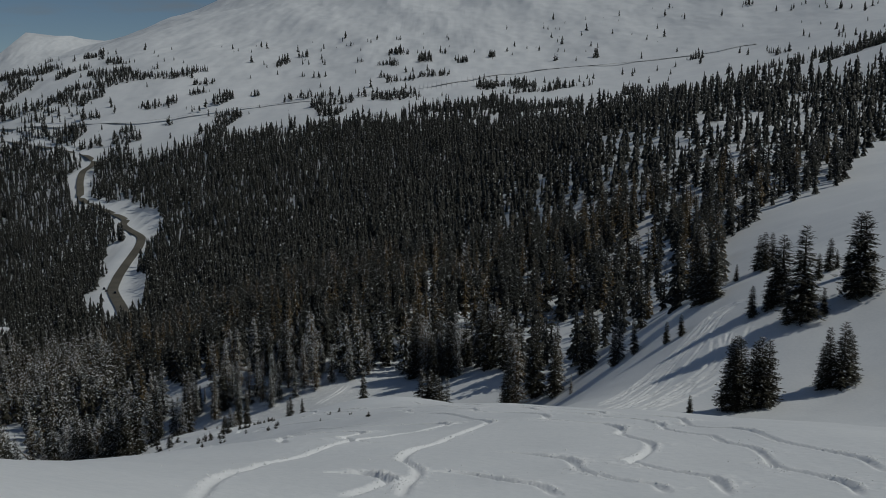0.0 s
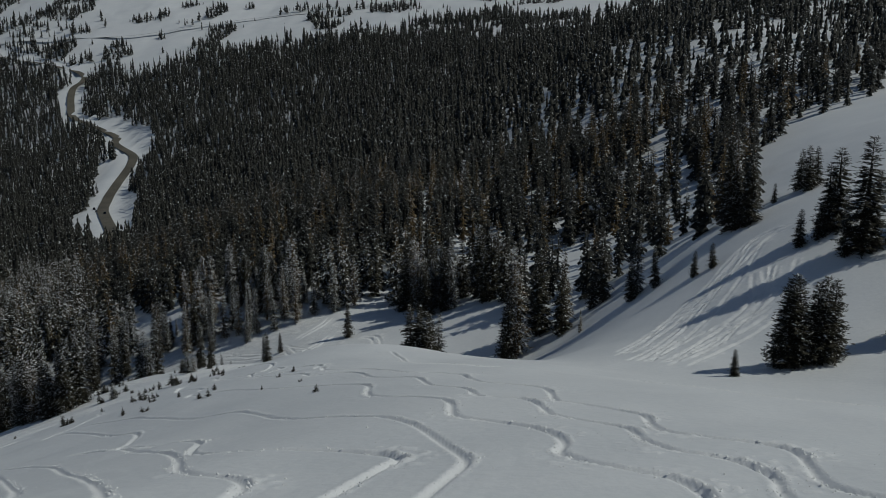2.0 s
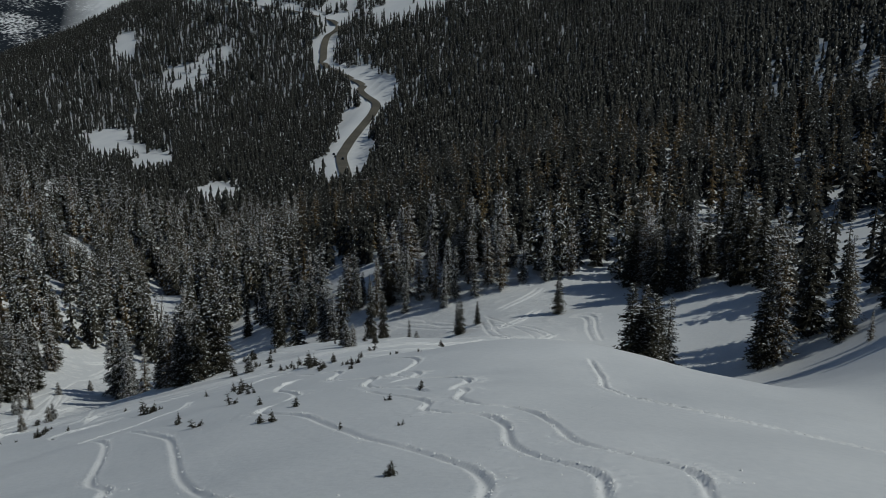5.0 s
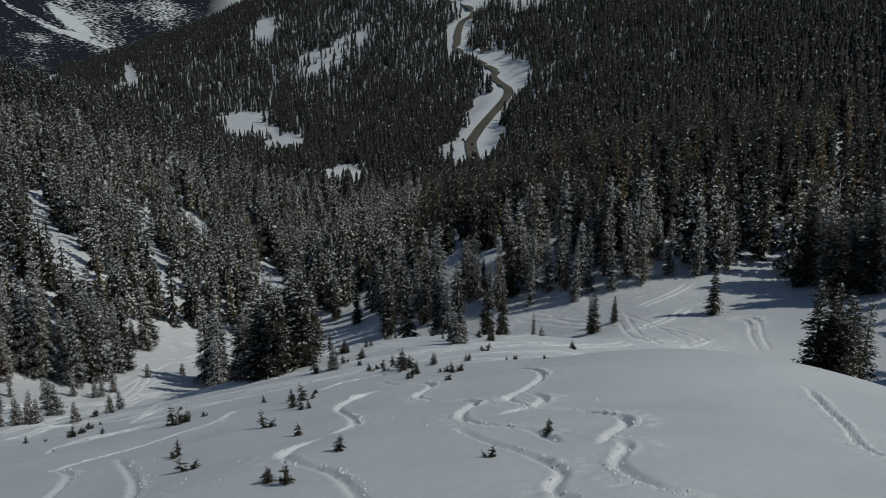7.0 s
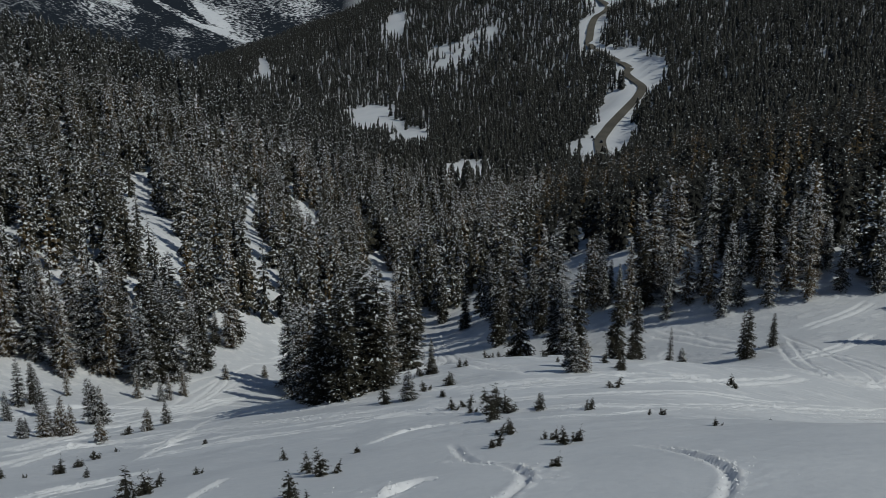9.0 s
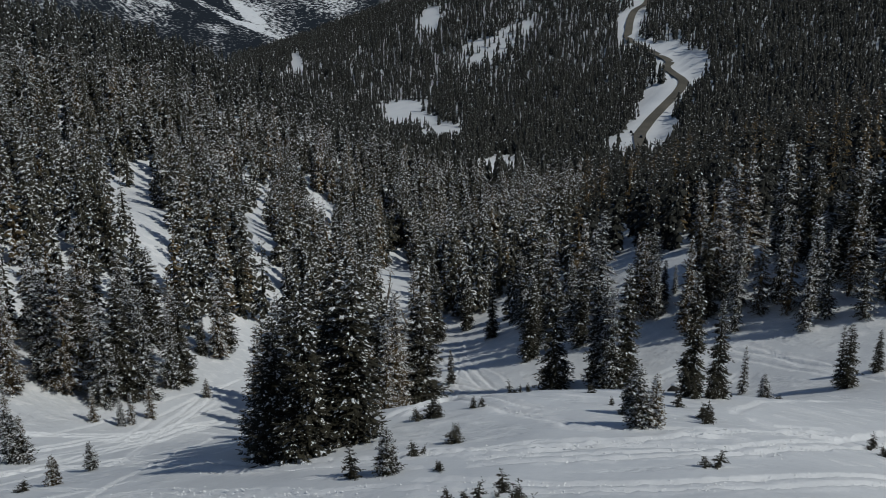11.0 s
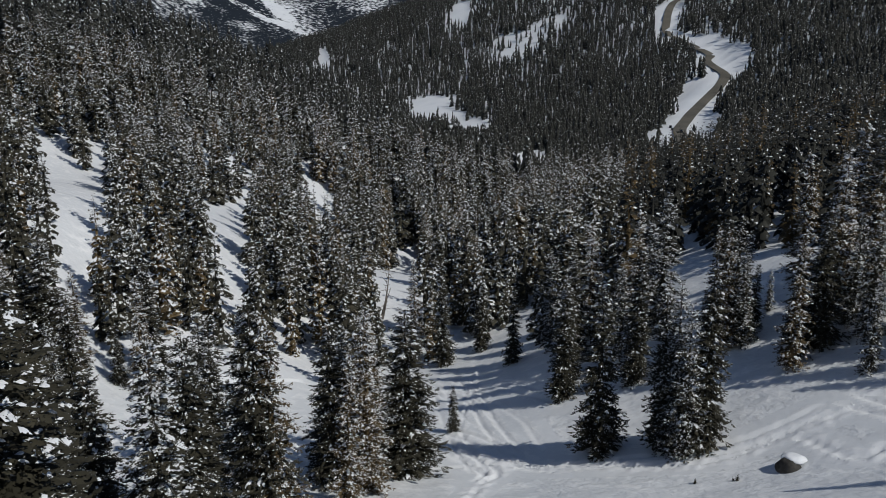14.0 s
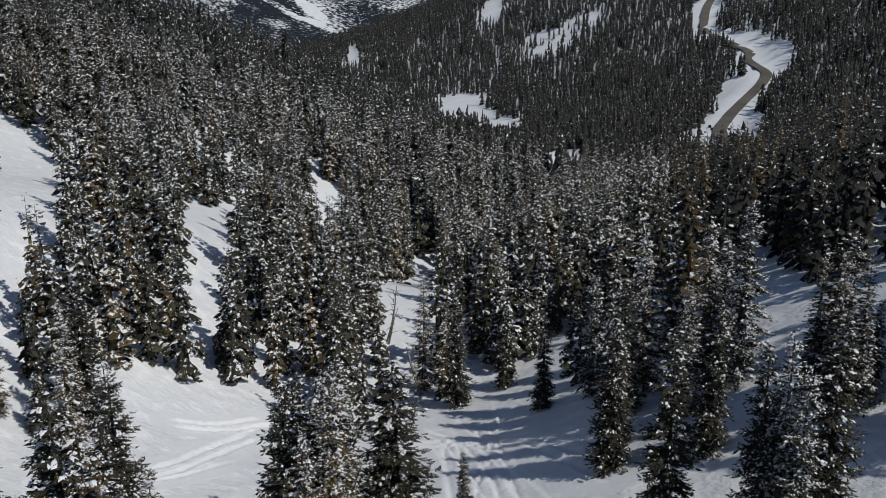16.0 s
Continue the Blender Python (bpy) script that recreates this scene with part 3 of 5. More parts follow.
RIDGE_TRACKS = [
    [(-9.9, 102.6), (-8.7, 101.6), (-8.4, 98.9), (-6.9, 96.7), (-5.2, 96.0), (-3.8, 94.6), (-2.7, 92.0), (-1.2, 87.9), (1.1, 85.9), (3.0, 84.4), (3.5, 80.6), (4.1, 77.8), (5.7, 75.8), (7.4, 73.6), (7.6, 71.4), (7.3, 68.3), (7.4, 66.2), (8.5, 65.0), (9.8, 62.9), (10.5, 61.5),
     (10.3, 59.6), (10.2, 57.4), (10.6, 56.3), (12.1, 54.6), (13.3, 53.7), (13.7, 52.5), (13.3, 50.6), (12.9, 48.2), (13.4, 46.8), (14.3, 45.8), (14.7, 44.2), (14.9, 40.8), (15.6, 38.7), (16.4, 36.0), (15.8, 32.7)],
    [(-4, 120), (-2.5, 113.1), (-1.8, 108.0), (0.0, 104.6), (2.5, 102.1), (5.5, 100.2), (9.5, 99.0), (13.5, 97.0), (17.0, 93.2), (20.5, 90.5), (23.5, 88.5), (27.0, 85.2), (32.0, 82.5)],
]
LOWER_TRACKS = [
    [(-28.9, 124.9), (-25.7, 120.6), (-23.6, 119.5), (-22.1, 117.6), (-21.3, 113.9), (-19.7, 112), (-17.9, 111.2), (-16.8, 110.1), (-16.4, 107.5), (-15.5, 105.6), (-14, 104.4), (-12.4, 103.7), (-11.3, 102.3), (-10.5, 100.9)],
    [(-20.8, 123.3), (-18.7, 121.9), (-16.5, 119), (-16, 114.4), (-15.7, 111), (-14.1, 109), (-12.8, 108.4), (-11.4, 107.9), (-9.7, 106.6), (-9.5, 103.3), (-9.4, 101)],
    [(-35.7, 119.3), (-33.3, 113.8), (-33.6, 111.1), (-34.4, 108.3), (-34.9, 105.7), (-34.6, 103.4)],
    [(-43.8, 122.5), (-45, 117.8), (-44.9, 114.3), (-42.3, 110.5)],
    [(-34.3, 126.5), (-34.3, 131.6), (-29.3, 131.7), (-26, 133.1), (-23.7, 137.3), (-20.6, 153.6), (-15.6, 175.1), (-8.1, 180.4)],
    [(-20.5, 104.1), (-20.9, 106.9), (-24.8, 112.4), (-25.6, 116.8), (-24.6, 117.2)],
]
RUNS_TRACKS = [
    [(47.7, 147.4), (44.2, 148.4), (39.3, 143.6), (34.6, 137.6), (29.2, 133.7), (21.4, 124)],
    [(41.9, 137.1), (38.3, 129.4), (34.9, 125.4), (29.9, 120.7), (24.6, 114)],
    [(43.6, 148.5), (34.9, 135.4), (27.4, 126.1), (21.7, 117.2)],
    [(43.1, 137.2), (39.9, 130.9), (35.7, 126.3), (28.2, 123.7), (22.7, 114.8)],
    [(39.1, 124.9), (34.5, 122.1), (28.9, 118), (24.2, 112.5)],
    [(45.5, 148.3), (40.9, 145.8), (36.9, 140.6), (32.1, 136.2), (26.5, 131), (22.4, 126)],
]
GULLY_TRACKS = [
    [(-47.4, 212.8), (-52.4, 209.3), (-56.9, 206.5), (-65.7, 206), (-73.7, 205.3), (-80, 200.9), (-80.5, 192.7)],
    [(-105.1, 238.6), (-95.5, 230.9), (-83.9, 220.8), (-76.6, 214.7), (-71.1, 208.7)],
    [(-97.3, 226.8), (-86.8, 218.1), (-76.2, 210.3), (-69, 204.8)],
    [(-99.4, 229.6), (-89.5, 224.7), (-77.8, 212.9), (-72.2, 208.5)],
    [(-90, 216), (-81.2, 208.9), (-76.5, 204.3)],
    [(-108.7, 210.1), (-111.2, 219.6), (-109, 220.8)],
    [(-106.4, 196.1), (-104.7, 203.2), (-105.2, 210.6)],
    [(-97.3, 161), (-101.1, 172.4), (-104, 183.4), (-105.2, 193.8)],
    [(-88.4, 155.6), (-92.2, 167.6), (-96.4, 179.1), (-97.9, 186.8)],
    [(-46.1, 145.7), (-39.1, 147.5), (-33.6, 151.3), (-27.4, 162.1)],
    [(-46.3, 212.7), (-36.3, 207.7), (-26, 193.2), (-18.2, 181.1)],
]
PACKED_TRACKS = [
    [(-73.9, 134.3), (-82.4, 149.8), (-72.1, 153.4), (-55.9, 146.7), (-47.2, 145.5), (-41.3, 147.4)],
    [(-83.2, 140.9), (-90.7, 154.4), (-94.3, 168.3), (-93.3, 182.7)],
    [(-45.2, 114.2), (-47.3, 120), (-45.9, 125)],
    [(-54.9, 130.6), (-49.3, 133.8), (-43.2, 135.7), (-38.7, 138.1), (-31.9, 136.7), (-26.9, 137.5), (-23.1, 141.6), (-20.2, 153), (-16.3, 170.5)],
    [(-39.8, 144.7), (-34.6, 146.7), (-29.8, 150.9), (-26.3, 161.6), (-24, 179.3)],
    [(-40.7, 141.5), (-34.3, 141.5), (-29.2, 143.6), (-25, 148.6), (-20.8, 156.5), (-16.4, 171.6)],
    [(-34.2, 194.6), (-25, 185.2), (-18.9, 185), (-12.2, 185.1)],
    [(-27.7, 193.4), (-23.8, 199.4), (-21, 206)],
    [(-30, 205), (-23.6, 186.6), (-18.8, 183.4), (-15.7, 189.3)],
]
CROSSING_TRACKS = [
    [(-74.5, 134.3), (-80.8, 145), (-85.2, 157.9), (-92.5, 175.2), (-93.4, 183.5)],
    [(-94, 147.1), (-100, 157.9), (-96, 166.6), (-93, 172.8)],
    [(-65.5, 128.4), (-70.7, 139), (-61.2, 140.9), (-51.7, 140.8), (-41.1, 139.2)],
    [(-93.1, 164.9), (-92.8, 169.6), (-97.2, 178.3), (-103.2, 188.7)],
    [(-94.4, 226.8), (-81.9, 211.4), (-74, 203.4)],
    [(-93.7, 231.3), (-80.2, 214.8), (-70.6, 205.5)],
    [(-51.5, 155.7), (-52.6, 158.7), (-52.7, 162.4), (-50.2, 162.5), (-45.6, 158.8), (-42.9, 157.3), (-40.5, 156.8)],
    [(-113.8, 210.1), (-112.4, 214), (-112.1, 220)],
]
CROSSED_TRACKS = [
    [(-38.6, 152.2), (-36.5, 152.8), (-33.4, 154.2), (-30.4, 156.5), (-28.6, 159.2), (-27.1, 159.5)],
    [(-41.2, 146.7), (-39.6, 148.4), (-37.5, 149.4), (-35.1, 150.5), (-32.7, 152.1), (-30.8, 153.2), (-28.7, 153.0), (-26.6, 154.5)],
    [(-40.2, 145.2), (-38.3, 146.1), (-36.7, 147.7), (-34.0, 149.3), (-31.2, 150.5), (-28.8, 150.5), (-27.3, 150.5)],
    [(-32.9, 161.3), (-33.2, 166.9), (-33.0, 172.2), (-32.3, 184.0), (-30.0, 185.1)],
    [(-32.1, 161.9), (-30.7, 160.0), (-29.4, 161.3), (-27.6, 163.6)],
    [(-45.7, 157.8), (-44.4, 156.8), (-42.1, 155.4), (-39.7, 154.1), (-38.5, 152.6), (-37.4, 152.5)],
    [(-48.1, 214.0), (-45.2, 214.0), (-41.7, 211.0), (-38.4, 207.6), (-34.5, 204.4), (-31.8, 200.4)],
    [(-97.9, 161.4), (-96.9, 166.3), (-94.8, 170.9), (-90.8, 174.3), (-85.8, 175.4)],
    [(-76.4, 150.8), (-76.6, 154.9), (-90.9, 169.7), (-96.1, 178.9), (-100.6, 188.5), (-103.5, 192.7)],
    [(-86.1, 160.0), (-92.1, 168.7), (-96.0, 175.8), (-100.5, 185.1)],
    [(-88.8, 155.9), (-81.1, 156.5), (-77.2, 159.6), (-79.7, 164.9)],
]
FAINT_TRACKS = [
    [(-106.1, 201.9), (-106.7, 206.2), (-108.5, 211.9), (-109.7, 216.4)],
    [(-100.7, 229.8), (-94.6, 227.1), (-86.5, 219.8), (-82.6, 215.6)],
    [(-99.3, 224.5), (-88.7, 227.5), (-80, 222), (-73.1, 217.9)],
    [(-83.9, 210.3), (-77.6, 206.3), (-73.3, 203.8), (-72.7, 201.1)],
    [(-86.8, 213.8), (-78.8, 210.4), (-70.9, 206.3), (-64.7, 206.4), (-58.8, 207.8), (-54, 209.7), (-49.4, 213)],
    [(-48.9, 214.2), (-41.1, 209.5), (-31.1, 201.9), (-21.3, 194.6), (-15.8, 186.8)],
    [(-15.1, 200.5), (-11.8, 198.8), (-10.6, 191.8), (-9.1, 185.8)],
    [(-28.6, 208.2), (-24.5, 212.6), (-22.3, 216.8)],
]

# soft lines over the apron below the clump of spruces
APRON_TRACKS = [
    [(-66.1, 128.8), (-69.2, 136.3), (-66.8, 141.4), (-62.9, 144.9), (-60.1, 148.6)],
    [(-70.5, 131.7), (-72.6, 137.8), (-78.3, 149.2), (-76.9, 155.7), (-61.0, 148.2)],
    [(-75.1, 136.1), (-76.0, 143.1), (-69.1, 144.0), (-63.8, 143.9)],
    [(-54.2, 130.1), (-56.1, 134.6), (-53.8, 135.4), (-51.4, 137.2)],
    [(-86.3, 152.4), (-88.9, 162.8), (-90.1, 170.8), (-91.6, 178.3)],
    [(-91.4, 165.0), (-98.8, 176.5), (-103.5, 188.8), (-105.6, 197.1)],
    [(-56.2, 132.7), (-59.2, 139.0), (-50.5, 137.8), (-40.9, 138.8)],
    [(-63.9, 141.6), (-57.2, 142.8), (-48.0, 140.0), (-40.7, 141.2)],
    [(-30.7, 207.4), (-24.2, 197.3), (-17.7, 184.6)],
    [(-78.1, 139.6), (-69.5, 139.7), (-60.8, 137.7), (-68.0, 150.6), (-87.0, 174.4)],
]


def track_shape(line, wide, deep):
    """Steps along a track: place, cross direction, how hard it turns and to which side."""
    p = smooth_line(line, 0.2)
    d = np.gradient(p, axis=0)
    d /= np.linalg.norm(d, axis=1)[:, None] + 1e-9
    a = np.unwrap(np.arctan2(d[:, 1], d[:, 0]))
    k = np.gradient(a) / 0.2
    k = np.convolve(np.pad(k, 9, mode="edge"), np.ones(19) / 19, "valid")
    return p, np.stack([d[:, 1], -d[:, 0]], -1), np.clip(k * 2.2, -1, 1)


def beside(line, off):
    """The same line, moved sideways."""
    p = np.array(line)
    d = np.gradient(p, axis=0)
    d /= np.linalg.norm(d, axis=1)[:, None]
    return (p + off * np.stack([d[:, 1], -d[:, 0]], -1)).tolist()


FINE_TRACKS = [beside(t, o) for t in PACKED_TRACKS + CROSSING_TRACKS + FAINT_TRACKS for o in (-0.5, 0.8)]
weave = np.random.default_rng(31)
RUNS_TRACKS = [(np.array(beside(t, o + weave.uniform(-0.5, 0.5))) + weave.normal(0, 0.45, (len(t), 2))).tolist() for t in RUNS_TRACKS for o in (0.0, 1.2, -1.3)]
TRACKS = ([(t, 0.55, 0.72, 0.0) for t in UPPER_TRACKS + LONG_TRACKS + DEEP_TRACKS] + [(t, 0.52, 0.74, 0.0) for t in WIND_TRACKS + RIDGE_TRACKS[:1]] + [(t, 0.6, 1.2, 0.3) for t in RIDGE_TRACKS[1:]] + [(t, 0.5, 0.8, 0.1) for t in LOWER_TRACKS]
          + [(t, 0.76, 0.85, 0.5) for t in RUNS_TRACKS] + [(t, 0.85, 0.6, 0.5) for t in CROSSED_TRACKS] + [(t, 0.75, 0.55, 0.3) for t in GULLY_TRACKS] + [(t, 1.1, 0.8, 1.0) for t in TRAVERSE_TRACKS] + [(t, 0.85, 1.0, 0.3) for t in FINE_TRACKS] + [(t, 0.75, 0.85, 0.15) for t in APRON_TRACKS])
SHAPES = [(*track_shape(t, w, dp), w, dp, ch) for t, w, dp, ch in TRACKS]
carve, SHEET = np.zeros_like(ZZ), ZZ


def sheet(x, y):
    """The height of the ground sheet itself, before the tracks are cut."""
    i, j = np.clip(np.searchsorted(GX, x) - 1, 0, len(GX) - 2), np.clip(np.searchsorted(GY, y) - 1, 0, len(GY) - 2)
    u, v = (x - GX[i]) / (GX[i + 1] - GX[i]), (y - GY[j]) / (GY[j + 1] - GY[j])
    return (SHEET[j, i] * (1 - u) + SHEET[j, i + 1] * u) * (1 - v) + (SHEET[j + 1, i] * (1 - u) + SHEET[j + 1, i + 1] * u) * v


for p, n, k, w, dp, churn in SHAPES:
    p = p[5:-5]
    ix, iy = np.searchsorted(GX, p[:, 0]), np.searchsorted(GY, p[:, 1])
    for ox in range(-3, 4):
        for oy in range(-3, 4):
            jx, jy = np.clip(ix + ox, 0, len(GX) - 1), np.clip(iy + oy, 0, len(GY) - 1)
            near = np.hypot(GX[jx] - p[:, 0], GY[jy] - p[:, 1]) < 0.8
            carve[jy[near], jx[near]] = 0.38
ZZ = ZZ - carve
nx, ny = len(GX), len(GY)
ii = (np.arange(ny - 1)[:, None] * nx + np.arange(nx - 1)[None]).ravel()
snow_sheet = new("ground", mesh_of("ground", np.stack([XX, YY, ZZ], -1).reshape(-1, 3), None, [LAND], smooth=True, quads=np.stack([ii, ii + 1, ii + nx + 1, ii + nx], -1)))
slope_y, slope_x = np.gradient(SHEET, GY, GX)
lean = np.stack([-slope_x, -slope_y, np.ones_like(SHEET)], -1).reshape(-1, 3)
snow_sheet.data.normals_split_custom_set_from_vertices(lean / np.linalg.norm(lean, axis=1)[:, None])
tagged(snow_sheet, "snow-covered mountainside with ski tracks, gully and far white peaks", "snow", kind="structure")


def ribbon(line, z, offsets, lift):
    """A strip along a line, with cross offsets and heights."""
    t = np.gradient(line, axis=0)
    t /= np.linalg.norm(t, axis=1)[:, None]
    n = np.stack([t[:, 1], -t[:, 0]], -1)
    rows = [np.column_stack([line + n * o, z + h]) for o, h in zip(offsets, lift)]
    m, k = len(line), len(offsets)
    v = np.stack(rows, 1).reshape(-1, 3)
    a = (np.arange(m - 1)[:, None] * k + np.arange(k - 1)[None]).ravel()
    return v, np.stack([a, a + k, a + k + 1, a + 1], -1)


for line, z, half, name, label in ((LOWER_ROAD, LOWER_Z, 4.0, "road", "winding sanded asphalt pass road between snow banks"),
                                   (UPPER_ROAD, UPPER_Z, 3.2, "road", "upper traverse of the pass road above the trees")):
    v, q = ribbon(line, z + (0.8 if half < 3.5 else 0.0), (-half, -half * 0.5, 0, half * 0.5, half), (0.25, 0.31, 0.35, 0.31, 0.25))
    tagged(new(name, mesh_of(name, v, None, [ASPHALT if half > 3.5 else SLUSH], smooth=True, quads=q)), label, "road", kind="structure")


# ---- spruces ----
def sprig_tris(base, tip, width):
    """A small folded spray of needles: four verts, two tris."""
    ax = tip - base
    side = np.cross(ax, (0, 0, 1))
    side = side / (np.linalg.norm(side) + 1e-9) * width
    m = base + ax * 0.55 - (0, 0, width * 0.5)
    return [base, m - side, tip, m + side], [(0, 1, 2), (0, 2, 3)]


def pad(c, r, flat, rnd, k=6, along=0.0, slope=0.3):
    """A soft heap of snow that hugs the bough and slumps towards its tip."""
    ca, sa = math.cos(along), math.sin(along)
    v = [(c[0] + rnd.uniform(-.2, .2) * r, c[1] + rnd.uniform(-.2, .2) * r, c[2] + r * flat)]
    for i in range(k):
        a = 2 * math.pi * (i + rnd.uniform(-.3, .3)) / k
        q = r * rnd.uniform(0.6, 1.25)
        u, w = q * math.cos(a) * 1.35, q * math.sin(a) * 0.9
        v.append((c[0] + u * ca - w * sa, c[1] + u * sa + w * ca, c[2] - r * rnd.uniform(0.15, 0.55) - slope * u))
    return v, [(0, 1 + i, 1 + (i + 1) % k) for i in range(k)]


def bough(base, a, q, drop, w, rnd):
    """A drooping spray folded along its ridge: five verts, four tris."""
    d, n, up = np.array((math.cos(a), math.sin(a), 0)), np.array((-math.sin(a), math.cos(a), 0)), np.array((0, 0, 1.0))
    m = base + d * q * rnd.uniform(0.45, 0.62) + up * (drop * 0.35 + q * 0.1)
    t = base + d * q + up * drop
    f, g = rnd.uniform(0.5, 0.85), rnd.uniform(0.5, 0.85)
    l = base + d * q * f + n * w + up * (drop * f - w * rnd.uniform(0.3, 0.9))
    r = base + d * q * g - n * w * rnd.uniform(0.7, 1.2) + up * (drop * g - w * rnd.uniform(0.3, 0.9))
    return [base, l, m, r, t], [(0, 1, 2), (0, 2, 3), (1, 4, 2), (2, 4, 3)]


def grow(seed, tiers, per, fine, snow, crown_r=0.135, bare=0.06, ragged=0.25, taper=0.7, twigs=5):
    """A spruce one unit tall: trunk, needles and snow as (verts, tris)."""
    rnd = random.Random(seed)
    N, NF, S, SF = [], [], [], []
    def add(V, F, v, f):
        o = len(V)
        V.extend(v)
        F.extend([(a + o, b + o, c + o) for a, b, c in f])
    gap_side = rnd.uniform(0, 6.28)
    for t in range(tiers):
        s = min(0.985, 1 - (1 - max(0.0, t + rnd.uniform(-0.45, 0.45)) / tiers) ** 1.22)
        h = bare + (1 - bare) * max(0.0, s) ** 1.02
        r = crown_r * (1 - s) ** taper * (0.55 + 0.45 * min(1, s / 0.12)) + 0.008
        n = max(5, round(per * (0.8 + 0.2 * (1 - s))))
        a0 = rnd.uniform(0, 6.28)
        for i in range(n):
            a = a0 + 2 * math.pi * (i + rnd.uniform(-.3, .3)) / n
            q = r * rnd.uniform(1 - ragged * 1.6, 1 + ragged)
            if rnd.random() < 0.06 + 0.1 * (math.cos(a - gap_side) > 0.8):
                continue
            d = np.array((math.cos(a), math.sin(a), 0))
            hb = h + rnd.uniform(-1.1, 1.1) / tiers
            drop = -q * rnd.uniform(0.2, 0.6) * (1 - 0.8 * s) + q * 1.1 * max(0, s - 0.6) * 1.3
            base = d * 0.006 + (0, 0, hb)
            tip = d * q + (0, 0, hb + drop)
            w = q * rnd.uniform(0.2, 0.3) + 0.004
            if not fine:
                add(N, NF, *bough(base, a, q, drop - q * 0.12, w * 1.45, rnd))
                continue
            add(N, NF, *bough(base, a, q * 0.9, drop, w * 0.42, rnd))
            for f0 in np.linspace(0.18, 0.92, twigs):
                for sd in (-1, 1):
                    f1 = f0 + rnd.uniform(-0.1, 0.1)
                    b2 = base + (tip - base) * f1 + (0, 0, q * rnd.uniform(-0.02, 0.08))
                    a2 = a + sd * rnd.uniform(0.35, 1.0)
                    t2 = b2 + np.array((math.cos(a2), math.sin(a2), rnd.uniform(-0.5, 0.2))) * (q * rnd.uniform(0.26, 0.46) * (1.3 - 0.5 * f0) + 0.006)
                    add(N, NF, *sprig_tris(b2, t2, (q * rnd.uniform(0.05, 0.08) + 0.002) * (5 / twigs) ** 0.6))
                    if rnd.random() < snow * 0.13:
                        k = rnd.uniform(0.3, 0.9)
                        add(S, SF, *pad(b2 + (t2 - b2) * k + (0, 0, 0.002), rnd.uniform(0.004, 0.008), rnd.uniform(0.4, 0.7), rnd, 4, a2))
            for m in (rnd.uniform(0.7, 0.97), rnd.uniform(0.3, 0.7)):
                if rnd.random() > snow * 0.72 * (1 - 0.3 * s):
                    continue
                c = base + (tip - base) * m + (0, 0, q * 0.1 * math.sin(math.pi * m) + 0.003)
                rr = (0.005 + 0.012 * rnd.random() ** 2.0) * (0.55 + 0.6 * (1 - s))
                add(S, SF, *pad(c, rr, rnd.uniform(0.4, 0.7), rnd, 5, a))
                for _ in range(2 if rr > 0.009 else int(rnd.random() < 0.5)):
                    side = np.array((-d[1], d[0], 0))
                    c2 = c + side * rr * rnd.uniform(-1.5, 1.5) + d * rr * rnd.uniform(-1.3, 1.3) - (0, 0, rr * rnd.uniform(0, 0.5))
                    add(S, SF, *pad(c2, rr * rnd.uniform(0.45, 0.9), 0.5, rnd, 4, a))
    for z0, z1, r in ((bare + 0.02, 0.62, 0.34), (0.3, 0.95, 0.2)):
        o = len(N)
        N.append((0, 0, z1))
        N.extend([(crown_r * r * rnd.uniform(0.6, 1.3) * math.cos(i * 1.257), crown_r * r * rnd.uniform(0.6, 1.3) * math.sin(i * 1.257), z0 + rnd.uniform(-.02, .03)) for i in range(5)])
        NF.extend([(o, o + 1 + i, o + 1 + (i + 1) % 5) for i in range(5)])
    # leader shoot
    add(N, NF, [(0.004, 0, 0.97), (-0.004, 0.003, 0.97), (0, -0.004, 0.97), (0, 0, 1.02)], [(0, 1, 3), (1, 2, 3), (2, 0, 3)])
    T, TF = [], []
    k = 7 if fine else 3
    rings = ((-0.06, 0.017), (0.0, 0.0145), (0.3, 0.0105), (0.97, 0.002)) if fine else ((-0.06, 0.014), (0.95, 0.002))
    for z, r in rings:
        T += [(r * math.cos(2 * math.pi * i / k), r * math.sin(2 * math.pi * i / k), z) for i in range(k)]
    for j in range(len(rings) - 1):
        for i in range(k):
            a, b = j * k + i, j * k + (i + 1) % k
            TF += [(a, b, b + k), (a, b + k, a + k)]
    return (T, TF), (N, NF), (S, SF)


def species(twigs, thin):
    """Five kinds of spruce as trunk, crown and snow load; thin ones for trees that stand further off."""
    kinds = []
    for seed, tiers, per, snow, cr, rag, taper in ((1, 30, 8, 0.85, 0.135, 0.22, 0.6), (2, 30, 8, 0.95, 0.125, 0.28, 0.62), (3, 28, 8, 0.75, 0.14, 0.25, 0.55), (4, 28, 8, 0.9, 0.13, 0.32, 0.6), (5, 34, 9, 0.5, 0.155, 0.25, 0.55)):
        (T, TF), (N, NF), (S, SF) = grow(seed, tiers, per, True, snow * thin, cr, 0.03, rag, taper, twigs)
        kinds.append((mesh_of("trunk", T, TF, [BARK], smooth=True), mesh_of("crown", N, NF, [DENSE_TWIGS if seed == 5 else BROWN_TWIGS if seed in (2, 4) else TWIGS]), mesh_of("snow_load", S, SF, [LOAD], smooth=True)))
    return kinds


SPECIES, FURTHER = species(5, 1.0), species(3, 0.7)


